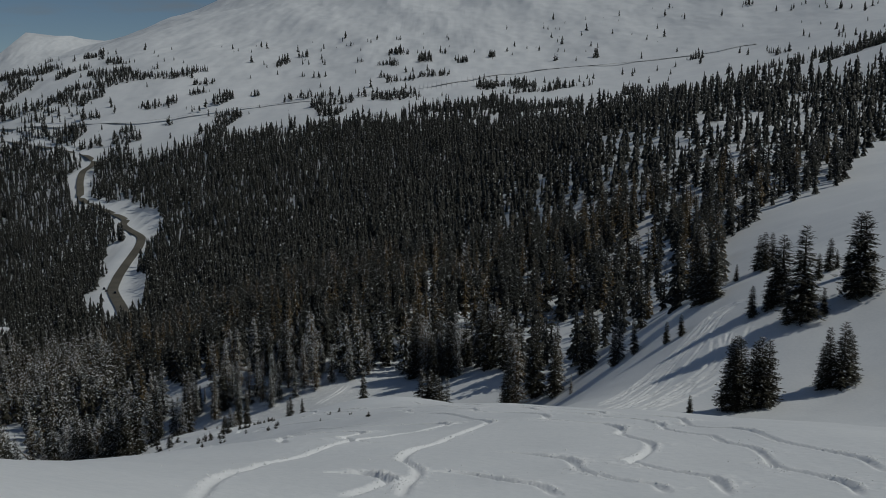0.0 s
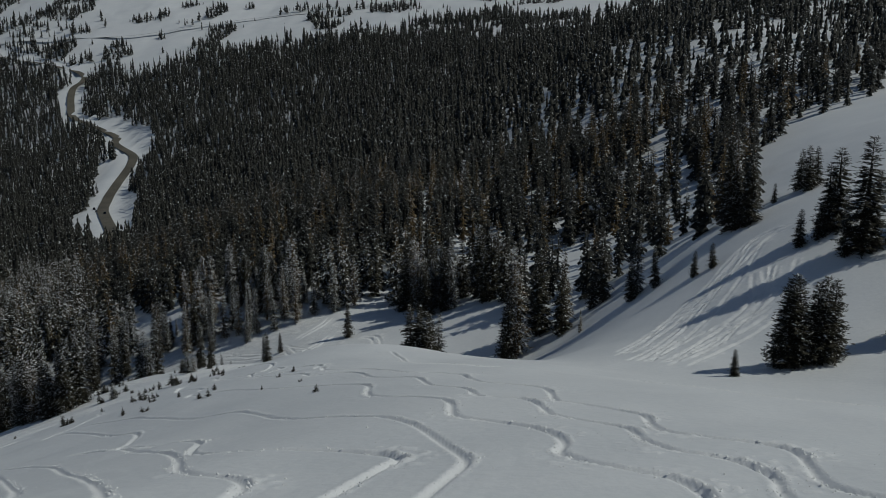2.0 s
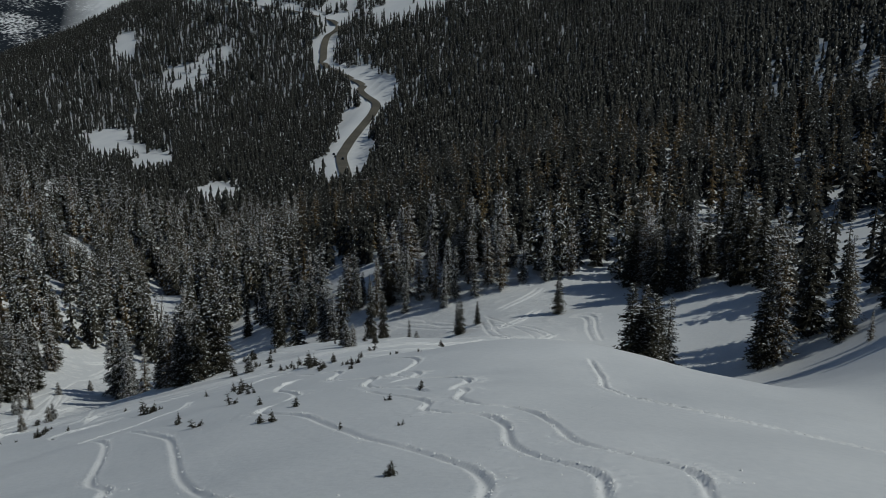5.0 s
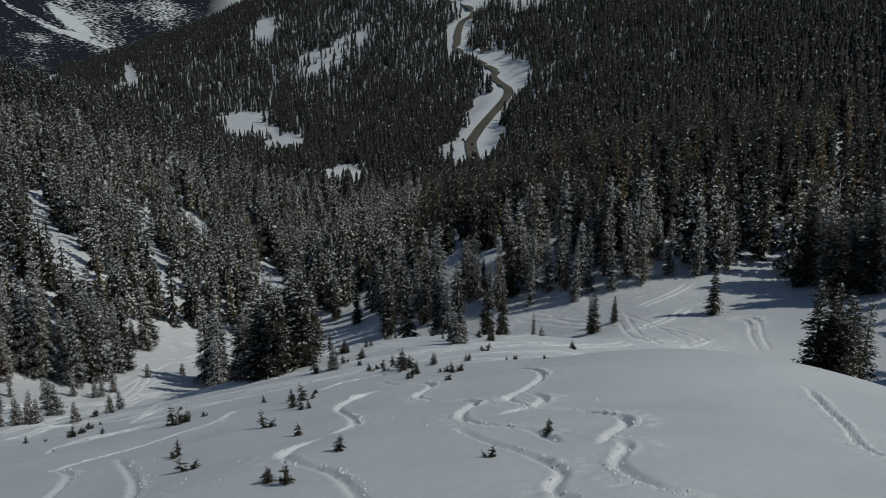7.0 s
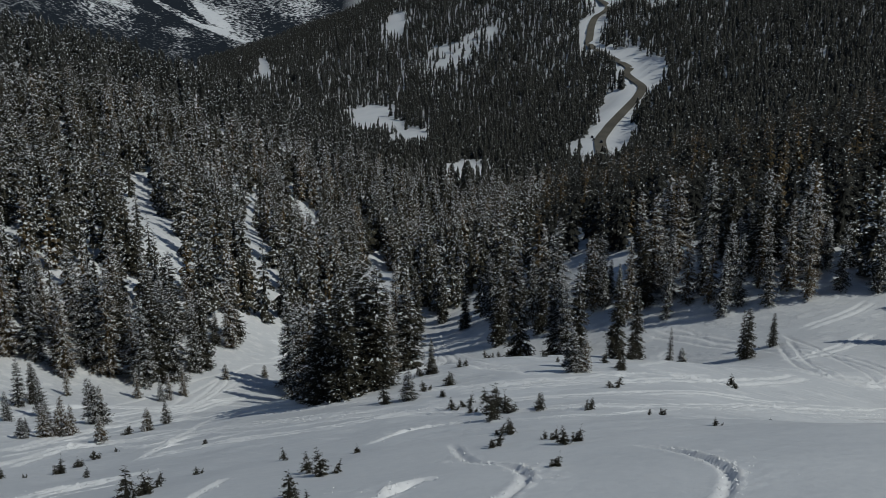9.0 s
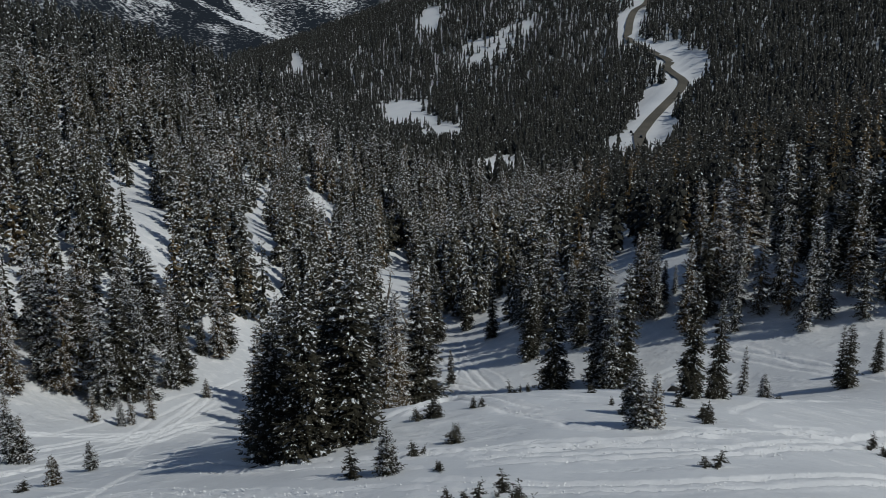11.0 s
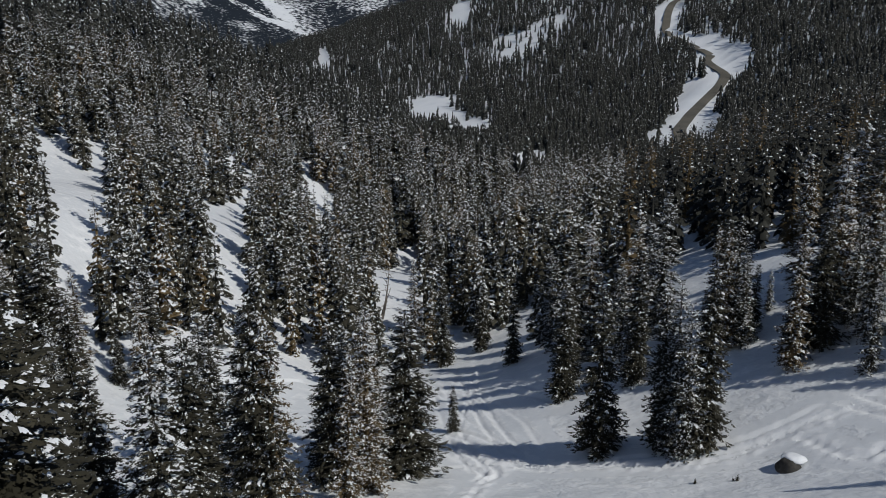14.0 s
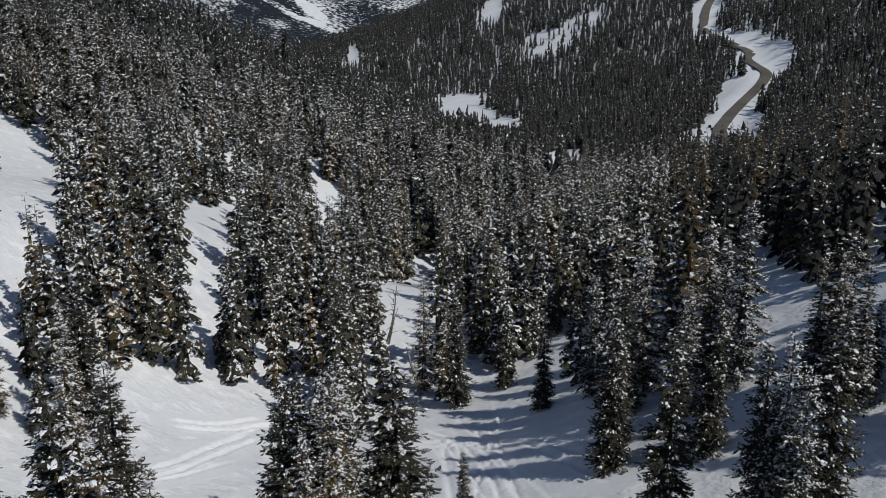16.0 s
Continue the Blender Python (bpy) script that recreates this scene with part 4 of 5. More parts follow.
def spruce(x, y, height, label, group, kind_of=None, slim=1.0):
    k = rng.integers(0, len(SPECIES)) if kind_of is None else kind_of
    trunk, crown, load = (FURTHER if group in ("spruces on the open slope", "spruces at the forest edge", "spruces on the bank") else SPECIES)[k]
    ob = new("spruce_tree")
    part("trunk", trunk, ob)
    part("crown", crown, ob)
    tagged(part("snow_load", load, ob, "white snow clumps on the boughs"), kind="stuff")
    w = height * slim * rng.uniform(0.9, 1.1)
    ob.matrix_basis = pose(x, y, float(surface(np.array([x]), np.array([y]))[0]) - 0.15, rng.uniform(-2, 2), rng.uniform(-2, 2), rng.uniform(0, 360)) @ Matrix.Diagonal((w, w, height, 1))
    return tagged(ob, label, "tree", group)


# ---- single spruces on the open snow and along the forest edge ----
CLUSTER = [(-56.5, 150, 8.5), (-53.4, 147.6, 8.2), (-50.9, 147.3, 9), (-50, 149.8, 9.8), (-52.4, 151.6, 10.4), (-59, 153, 8.2), (-57, 154.8, 10), (-61, 157.3, 9.8), (-59.8, 160.5, 9.2), (-63.5, 160.5, 8.8), (-64.5, 165.5, 10), (-84.3, 197.2, 13.5), (-81.5, 197.7, 15), (-79.6, 200.7, 14.5)]
ISLAND = [(-70.5, 174.0, 12.8), (-69.0, 174.0, 13.5), (-68.5, 174.5, 12.8), (-82.3, 194.5, 14), (-79.2, 194.8, 15), (-84.5, 182, 13), (-89.5, 188.5, 14), (-93.3, 191, 14.5), (-87, 186, 12), (-84.6, 187, 10), (-78, 191, 12), (-84.5, 201, 13.5), (-88.5, 203, 12), (-82, 178.5, 9)]
GULLY = [(-66, 208.3, 14.5), (-59.5, 208.4, 14), (-57.6, 208.9, 14.2), (-58.6, 207.6, 12.5), (-60.8, 209.3, 13), (-37.1, 167.2, 8), (-35.8, 168.5, 6.5), (-42.3, 201.1, 5.2), (-33.4, 199.1, 6.1), (-82.8, 212.2, 4.8), (-89.3, 234.4, 9.5), (-98.2, 241.8, 9.5),
         (-74.8, 219.2, 11.5), (-100.9, 236.8, 13), (-54.5, 220.3, 9.4), (-47.9, 217, 8.2), (-107.3, 239.5, 13.5), (-76.3, 222.8, 11), (-68.1, 220.2, 11)]
RIGHT = [(33.5, 108.3, 8.2), (33.8, 107.7, 9.1), (34.7, 107.8, 8.8), (36.3, 108.3, 7.9), (37, 107.9, 8.5), (37.9, 108.2, 8), (28.1, 105, 2.7), (28.4, 106.3, 1.6),
         (45, 110.2, 5.4), (46, 110.4, 7.3), (46.8, 109.2, 8), (48.1, 109.8, 6.2), (45.7, 139, 4.9), (47.9, 138.6, 4.6), (49.3, 139.6, 8.8), (50.3, 139.4, 10.2), (48.3, 131.4, 5.4), (49.9, 130.6, 13.5), (51.1, 131.2, 5.8), (52.8, 130, 3.8),
         (57.7, 131.9, 12), (58.9, 131.3, 11.8), (57, 143.2, 4), (59.5, 145.7, 5.2), (60.9, 146.1, 3), (60.1, 140.4, 4.6), (51.7, 166.3, 3.2), (56.2, 168.8, 6.5), (56.1, 164.6, 6.8), (58, 166.4, 6), (35.6, 149, 3.8), (37.7, 147.8, 3.6), (44, 160.3, 8.5), (45.5, 158.2, 9)]
# the spruce at (14.5, 193) is added for the shadow it casts on the bank
EDGE = [(-3.6, 169.5, 12.5), (-1.4, 168.4, 11.4), (-2.4, 172, 12.2), (-0.4, 171.5, 10.6), (13.7, 172.7, 16.8), (11.8, 174.8, 8.9), (17.9, 178.1, 15), (21.6, 174.3, 12.4), (22.9, 166, 3.8), (0.7, 209.2, 12.9), (-4.7, 214.1, 15.4), (-7, 214, 12), (3, 209, 14), (-17.4, 202.5, 7.2),
        (5.5, 213, 12.1), (8.6, 209.8, 14.9), (13.1, 198.8, 13), (28.2, 177.4, 9.5), (-32.6, 198, 6.1), (-30.9, 203, 4.2), (30.8, 163, 9.2), (32.5, 158.2, 6.3), (45.5, 158.7, 10.1), (43.9, 162.2, 14), (13, 225, 11), (11, 203, 14), (1.5, 205.5, 13), (-1.9, 204.5, 11.4), (-0.5, 211.5, 14), (14.5, 193, 13)]
BANK = [(-60.9, 223, 11.1), (-59.2, 225.4, 6.2), (-63.1, 225.5, 10.6), (-60, 224.8, 9.6), (-61.4, 226.5, 10.4), (-59.3, 223.2, 8.6), (-62, 224.6, 11.4), (-58.6, 228, 4), (-53.3, 221.6, 9.8), (-54, 218.6, 11.6), (-52.4, 221, 11.7), (-50.9, 224, 9.5), (-49.1, 221.5, 10.9), (-46, 219.8, 11.6), (-44.6, 222, 10.6), (-42.8, 219.3, 11.1), (-40.1, 215.6, 9.7), (-38.4, 217.5, 10.2), (-71.7, 229.6, 9.2), (-71.7, 225.1, 10.4), (-78, 227.4, 11.7), (-84.4, 234.9, 11.9),
        (-34.5, 217, 10), (-30, 218, 11.5), (-26.5, 220, 9.5), (-22, 219.5, 10.5), (-18, 221, 11), (-33, 221, 12), (-37, 222, 11)]
FRONT = [(-101.9, 154.7, 6.0), (-102.9, 157.3, 5.3), (-95.8, 153.1, 4.8), (-83.7, 145.2, 3.3), (-81.9, 145.2, 4.1), (-82.2, 146.6, 3.1), (-86.7, 153.4, 4.4), (-84.5, 143.5, 1.9), (-71.0, 145.9, 1.9), (-105.6, 163.7, 3.7), (-101.5, 170.9, 3.9), (-98.6, 173.4, 3.8), (-99.3, 176.5, 4.4), (-98.7, 172.1, 3.3), (-94.4, 148.2, 3.4)]
EDGE += [(round(x + 1.7 * math.cos(2.4 * i), 1), round(y + 1.7 * math.sin(2.4 * i), 1), round(h * (0.72 + 0.09 * (i % 4)), 1)) for i, (x, y, h) in enumerate(EDGE) if h > 8]
TREE_SPOTS = np.array([t[:2] for t in CLUSTER + ISLAND + GULLY + RIGHT + EDGE + BANK + FRONT])
for spots, label, group, slim in ((CLUSTER, "tall snow-dusted spruce in the clump beside the ski run", "spruces beside the run", 1.15),
                            (ISLAND, "tall snow-dusted spruce in the stand between two ski runs", "spruces between the runs", 0.88),
                            (GULLY, "snow-dusted spruce standing in the gully", "spruces in the gully", 0.82),
                            (RIGHT, "dark spruce on the open snow slope", "spruces on the open slope", 1.22),
                            (EDGE, "dark spruce at the edge of the forest", "spruces at the forest edge", 0.95),
                            (BANK, "snow-flecked spruce on the bank above the gully", "spruces on the bank", 0.88),
                            (FRONT, "small snow-dusted spruce in front of the woods", "young spruces by the woods", 1.2)):
    for x, y, h in spots:
        spruce(x, y, h, label, group, 4 if group == "spruces on the open slope" or group in ("spruces at the forest edge", "spruces beside the run", "spruces in the gully") and rng.random() < 0.6 else None, slim)


# ---- forest: the dense woods, too many to count ----
def woods(spots, heights, variants, mats, name, label, seed, width=1.0):
    """Joins many spruces into one mesh."""
    r = np.random.default_rng(seed)
    V, F, M, o = [], [], [], 0
    z = surface(spots[:, 0], spots[:, 1]) - 0.3
    for n, ((x, y), h, zz) in enumerate(zip(spots, heights, z)):
        v, f, m = variants[r.integers(0, len(variants))]
        a, w = r.uniform(0, 6.28), h * width * r.uniform(0.8, 1.2)
        c, s = math.cos(a) * w, math.sin(a) * w
        lx, ly = r.normal(0, 0.025, 2) * h
        V.append(np.column_stack([x + v[:, 0] * c - v[:, 1] * s + lx * v[:, 2], y + v[:, 0] * s + v[:, 1] * c + ly * v[:, 2], zz + v[:, 2] * h]))
        F.append(f + o)
        M.append(m)
        o += len(v)
    ob = new(name, mesh_of(name, np.vstack(V), np.vstack(F), mats, np.concatenate(M)))
    return tagged(ob, label, "forest", kind="stuff")


def variant(seed, tiers, per, cr, needle=0, trunk=True):
    """A spruce for the joined woods: needles (0, or 1 where browned) and trunk (2)."""
    (T, TF), (N, NF), _ = grow(seed, tiers, per, False, 0, cr, 0.04, 0.3)
    V, F, M, o = [], [], [], 0
    for v, f, m in [(N, NF, needle)] + ([(T, TF, 2)] if trunk else []):
        V.append(np.array(v, float).reshape(-1, 3))
        F.append(np.array(f, int) + o)
        M.append(np.full(len(f), m))
        o += len(v)
    return np.vstack(V), np.vstack(F), np.concatenate(M)


MID = [variant(20 + i, 15, 7, c, n) for i, (c, n) in enumerate(((0.15, 0), (0.135, 0), (0.155, 0), (0.13, 1), (0.145, 0), (0.155, 3), (0.14, 3)))]
SPARSE = [variant(30 + i, 13, 7, c, n) for i, (c, n) in enumerate(((0.155, 0), (0.14, 0), (0.16, 0), (0.14, 1), (0.15, 0)))]


def simple(seed, tiers, k):
    """A far spruce: a few ragged, drooping tiers."""
    rnd = random.Random(seed)
    V, F = [], []
    for t in range(tiers):
        s = t / tiers
        r = 0.15 * (1 - s) ** 0.85 + 0.008
        o, a0 = len(V), rnd.uniform(0, 6.28)
        V.append((rnd.uniform(-.01, .01), rnd.uniform(-.01, .01), min(1.0, s + 1.6 / tiers)))
        for i in range(k):
            a = a0 + 2 * math.pi * (i + rnd.uniform(-.3, .3)) / k
            q = r * rnd.uniform(0.5, 1.35)
            V.append((q * math.cos(a), q * math.sin(a), s + 0.02 + rnd.uniform(-.05, .05)))
        F += [(o, o + 1 + i, o + 1 + (i + 1) % k) for i in range(k)]
    return np.array(V, float), np.array(F, int), np.zeros(len(F), int)


FARTREE = [simple(40 + i, 6, 4) for i in range(6)]
FARSNOW = [simple(48 + i, 8, 5) for i in range(5)]


def scatter(x0, x1, y0, y1, gap, seed):
    r = np.random.default_rng(seed)
    gx, gy = np.meshgrid(np.arange(x0, x1, gap), np.arange(y0, y1, gap))
    p = np.column_stack([gx.ravel(), gy.ravel()]) + r.uniform(-0.48, 0.48, (gx.size, 2)) * gap
    return p, r


def tree_limit(x):
    """How far up the valley the closed forest reaches."""
    return np.interp(x, [-2200, -1500, -1000, -700, -480, -430, -300, -100, 0, 100, 160, 250, 400], [2300, 1950, 1700, 1480, 1330, 1200, 1200, 1180, 1100, 960, 760, 640, 600])


def near_open_spruces(p, gap):
    return np.min(np.hypot(p[:, None, 0] - TREE_SPOTS[None, :, 0], p[:, None, 1] - TREE_SPOTS[None, :, 1]), axis=1) < gap


# close woods round the gully and on the slope across it
p, r = scatter(-420, 230, 140, 470, 3.45, 51)
d = np.hypot(p[:, 0] + 20, p[:, 1] - 120)
keep = ~openness(p[:, 0], p[:, 1]) & (d < 285) & (p[:, 1] < tree_limit(p[:, 0]))
keep &= r.random(len(p)) < np.where(p[:, 0] > 60 + 0.12 * (p[:, 1] - 250), 0.4, np.where(p[:, 0] < -100, 0.82, np.where((p[:, 0] > 8) & (p[:, 1] < 250), 0.22, np.where((p[:, 0] > -10) & (p[:, 1] < 420), 0.5, np.where((p[:, 0] > -60) & (p[:, 1] < 330), 0.86, 0.76))))) * (0.92 + 0.25 * lattice_noise(p[:, 0], p[:, 1], 28, 13))
keep &= ~((p[:, 0] < -119) & (p[:, 1] < 152 + 0.1 * (-119 - p[:, 0])))
p = p[keep]
p = p[~near_open_spruces(p, 2.4)]
h = np.clip((r.normal(11.3, 2.6, len(p)) + 1.8 * (p[:, 0] < -100) + 1.5 * (p[:, 0] > -30)) * (1 + 0.25 * lattice_noise(p[:, 0], p[:, 1], 22, 17)), 3.5, np.where(p[:, 0] > -100, 14.5, 15.5))
close = np.hypot(p[:, 0] + 82, p[:, 1] - 195) < 62
first = np.nonzero(close)[0][np.argsort(np.hypot(p[close, 0] + 60, p[close, 1] - 170))][:75]
for i in first:
    spruce(p[i, 0], p[i, 1], h[i], "snow-dusted spruce in the dense woods beside the gully", "spruces in the near woods")
rest = np.setdiff1d(np.arange(len(p)), first)
back = (p[rest, 0] > -82 - 0.45 * (p[rest, 1] - 250)) & (p[rest, 1] > 235) | (p[rest, 1] > 380) | (p[rest, 0] > 0)
woods(p[rest[~back]], h[rest[~back]], MID, [LADEN, LADEN_BROWN, BARK, SHADED], "spruce_forest", "dense dark spruce forest dusted with snow round the gully", 61)
woods(p[rest[back]], h[rest[back]], SPARSE, [THIN, THIN_BROWN, BARK], "spruce_forest", "dense dark spruce forest further up the slope", 62)

# the broad forest up to the tree line, and the one across the road
for x0, x1, y0, y1, gap, seed, name, label in ((-480, 330, 250, 1260, 5.1, 52, "far_spruce_forest", "broad dark spruce forest reaching up to the tree line"),
                                               (-1500, -480, 500, 2000, 5.9, 54, "valley_spruce_forest", "dark spruce forest across the valley beyond the road")):
    p, r = scatter(x0, x1, y0, y1, gap, seed)
    d = np.hypot(p[:, 0] + 20, p[:, 1] - 120)
    keep = ~openness(p[:, 0], p[:, 1]) & (d >= 285) & (p[:, 1] < tree_limit(p[:, 0]) + np.where(p[:, 0] > -60, 60, 0) + np.where(p[:, 0] > -60, 70, 40) * lattice_noise(p[:, 0], p[:, 1], 60, 14))
    keep &= p[:, 1] > 250 - 0.5 * (p[:, 0] + 300)
    keep &= (p[:, 0] + 28 > -1.0 * (p[:, 1] - 128)) | (d < 520)
    keep &= r.random(len(p)) < np.clip((tree_limit(p[:, 0]) + 70 * lattice_noise(p[:, 0], p[:, 1], 45, 19) - p[:, 1]) / np.where(p[:, 0] > -60, 130, 25), 0.25, 1)
    keep &= r.random(len(p)) < np.where(p[:, 0] > 90, 0.45, np.where((p[:, 0] > 20) & (p[:, 1] < 620), 0.66, 0.96))
    p = p[keep]
    h = np.clip(r.normal(11.2, 3.5, len(p)) * (1 + 0.22 * lattice_noise(p[:, 0], p[:, 1], 30, 18)), 4, 18) * (1.1 if seed == 54 else 1)
    shady = (p[:, 0] < -0.62 * p[:, 1] + 20) & (p[:, 1] < 560)
    woods(p[~shady], h[~shady], FARTREE, [FAR_TWIGS], name, label, seed + 10, 1.25 if seed == 54 else 1.2)
    if shady.any():
        woods(p[shady], h[shady], FARSNOW, [FAR_LADEN], name, "snow-laden spruce forest on the shady slope", seed + 20, 1.0)

# scattered clumps above the tree line
p, r = scatter(-1000, 700, 560, 1800, 4.6, 53)
n = lattice_noise(p[:, 0], p[:, 1], 70, 15) + 0.8 * lattice_noise(p[:, 0], p[:, 1], 26, 16)
keep = (p[:, 1] > tree_limit(p[:, 0]) + 10) & ~openness(p[:, 0], p[:, 1]) & ((n > 0.5 + np.clip((p[:, 1] - tree_limit(p[:, 0]) - 120) / 700, -0.5, 0.8)) & (r.random(len(p)) < 0.7) | (r.random(len(p)) < 0.006))
p = p[keep]
h = np.clip(r.normal(7.5, 3, len(p)), 2, 14)
woods(p, h, FARTREE, [FAR_TWIGS], "treeline_spruces", "scattered dark spruce clumps on open snow above the tree line", 63, 1.7)


# ---- ski tracks: trenches with a crumbly bank of thrown snow on the outside of each turn ----
LUMP = np.array([(1, 0, 0), (0.2, 0.95, 0), (-0.9, 0.3, 0), (-0.3, -0.9, 0), (0.1, 0.05, 1)])
LUMP_TRIS = np.array([(0, 1, 4), (1, 2, 4), (2, 3, 4), (3, 0, 4)])


def d_shift(r, i):
    return r.uniform(-0.1, 0.1, len(i))


def crumbs(x, y, z, size, r):
    """Loose lumps of snow lying on the surface."""
    a = r.uniform(0, 6.28, len(x))[:, None]
    v = LUMP[None] * r.uniform(0.6, 1.4, (len(x), 5, 1))
    px, py = v[:, :, 0] * np.cos(a) - v[:, :, 1] * np.sin(a), v[:, :, 0] * np.sin(a) + v[:, :, 1] * np.cos(a)
    v = np.stack([x[:, None] + px * size[:, None], y[:, None] + py * size[:, None], z[:, None] + (v[:, :, 2] * 1.1 - 0.25) * size[:, None]], -1)
    f = LUMP_TRIS[None] + 5 * np.arange(len(x))[:, None, None]
    return v.reshape(-1, 3), f.reshape(-1, 3)


def cross_section(a, side, half, hard, w, dp, churn, rough):
    """Height over the old surface at the offset a from a track's line: the trench, its bank and the spray beyond."""
    u = a * side
    z = -dp * (0.2 + 0.12 * hard) * np.exp(-np.abs(a / half) ** 2.1) * (1 - 0.6 * churn * rough)
    z = z + dp * (0.05 + 0.16 * hard) * np.exp(-((u - half - 0.2 * w) / (0.12 + 0.14 * hard) / w) ** 2) * (0.3 + 1.2 * rough ** 1.5)
    z = z + dp * 0.06 * np.exp(-((u + half + 0.12) / 0.12) ** 2) * rough
    return z + dp * (0.12 * hard * np.exp(-((u - half - 0.7) / 0.55) ** 2) + churn * 0.17 * np.exp(-(a / (0.9 * w)) ** 4)) * np.clip(rough * 2 - 0.8, 0, 1)


def track_field(shapes, res, reach, r):
    """Cuts all the tracks into one fine surface, then gives each track the strip nearest to its line."""
    low_x, low_y = (min(sh[0][:, i].min() for sh in shapes) - reach - 1 for i in (0, 1))
    wide, deep_n = (int((max(sh[0][:, i].max() for sh in shapes) + reach + 1 - lo) / res) + 2 for i, lo in ((0, low_x), (1, low_y)))
    best, owner = np.full(wide * deep_n, 9.0), np.zeros(wide * deep_n, int)
    low, high = np.zeros(wide * deep_n), np.zeros(wide * deep_n)
    grain = r.random((deep_n, wide))
    grain = (0.5 + 1.35 * ((grain + np.roll(grain, 1, 0) + np.roll(grain, 1, 1) + np.roll(grain, (1, 1), (0, 1))) / 4 - 0.5)).clip(0, 1).ravel()
    k0 = int(reach / res) + 2
    ox, oy = (g.ravel() for g in np.meshgrid(np.arange(-k0, k0 + 1), np.arange(-k0, k0 + 1)))
    disc = np.hypot(ox, oy) * res < reach + res
    ox, oy = ox[disc], oy[disc]
    for idx, (p, n, k, w, dp, churn) in enumerate(shapes):
        t = np.arange(len(p)) * 0.2
        fade = np.clip(np.minimum(t, t[-1] - t) / 1.4, 0, 1)
        hard = np.abs(k)
        bend = np.convolve(np.pad(k, 12, mode="edge"), np.ones(25) / 25, "valid")
        side, half = np.where(bend >= 0, 1.0, -1.0), (0.24 + 0.2 * hard) * w
        cx, cy = ((p[:, 0] - low_x) / res).astype(int)[:, None] + ox, ((p[:, 1] - low_y) / res).astype(int)[:, None] + oy
        dx, dy = low_x + cx * res - p[:, :1], low_y + cy * res - p[:, 1:]
        flat, d2 = (cy * wide + cx).ravel(), (dx * dx + dy * dy).ravel()
        order = np.argsort(d2)
        cell, first = np.unique(flat[order], return_index=True)
        pick = order[first]
        i, d = pick // len(ox), np.sqrt(d2[pick])
        a = (dx * n[:, :1] + dy * n[:, 1:]).ravel()[pick]
        lift = cross_section(a, side[i], half[i], hard[i], w, dp, churn, grain[cell]) * fade[i] * np.clip((reach - 0.45 - d) / 0.35, 0, 1)
        low[cell], high[cell] = np.minimum(low[cell], lift), np.maximum(high[cell], lift)
        nearer = d < best[cell]
        best[cell[nearer]], owner[cell[nearer]] = d[nearer], idx
    lift = np.where(low < -0.03, low, high + low)
    used = np.nonzero(best < reach)[0]
    x, y = low_x + (used % wide) * res, low_y + (used // wide) * res
    place = np.zeros((wide * deep_n, 3), np.float32)
    place[used] = np.column_stack([x, y, sheet(x, y) + lift[used] + 0.006 - 0.016 * np.clip((best[used] - reach + 0.5) / 0.5, 0, 1)])
    q = used[(used % wide < wide - 1) & (used // wide < deep_n - 1)]
    quad = np.stack([q, q + 1, q + wide + 1, q + wide], -1)
    quad = quad[(best[quad] < reach).all(1)]
    stirred = np.abs(lift)[quad].mean(1) > 0.015
    for idx, (p, n, k, w, dp, churn) in enumerate(shapes):
        mine = owner[quad[:, 0]] == idx
        if not mine.any():
            continue
        verts, f = np.unique(quad[mine], return_inverse=True)
        ob = new("ski_track", mesh_of("ski_track", place[verts], None, [SNOW, TURNED], stirred[mine].astype(int), smooth=True, quads=f.reshape(-1, 4)))
        tagged(ob, "churned snow of a packed ski traverse" if churn > 0.5 else "winding ski track cut into powder snow" if w < 0.75 else "shallow ski track over packed snow", "ski track", "ski tracks", "structure")


r = np.random.default_rng(77)
powder = [sh for sh in SHAPES if sh[3] < 0.75]
track_field(powder, 0.13, 1.9, r)
track_field([sh for sh in SHAPES if sh[3] >= 0.75], 0.25, 2.0, r)
lumps, lump_tris, placed = [], [], 0
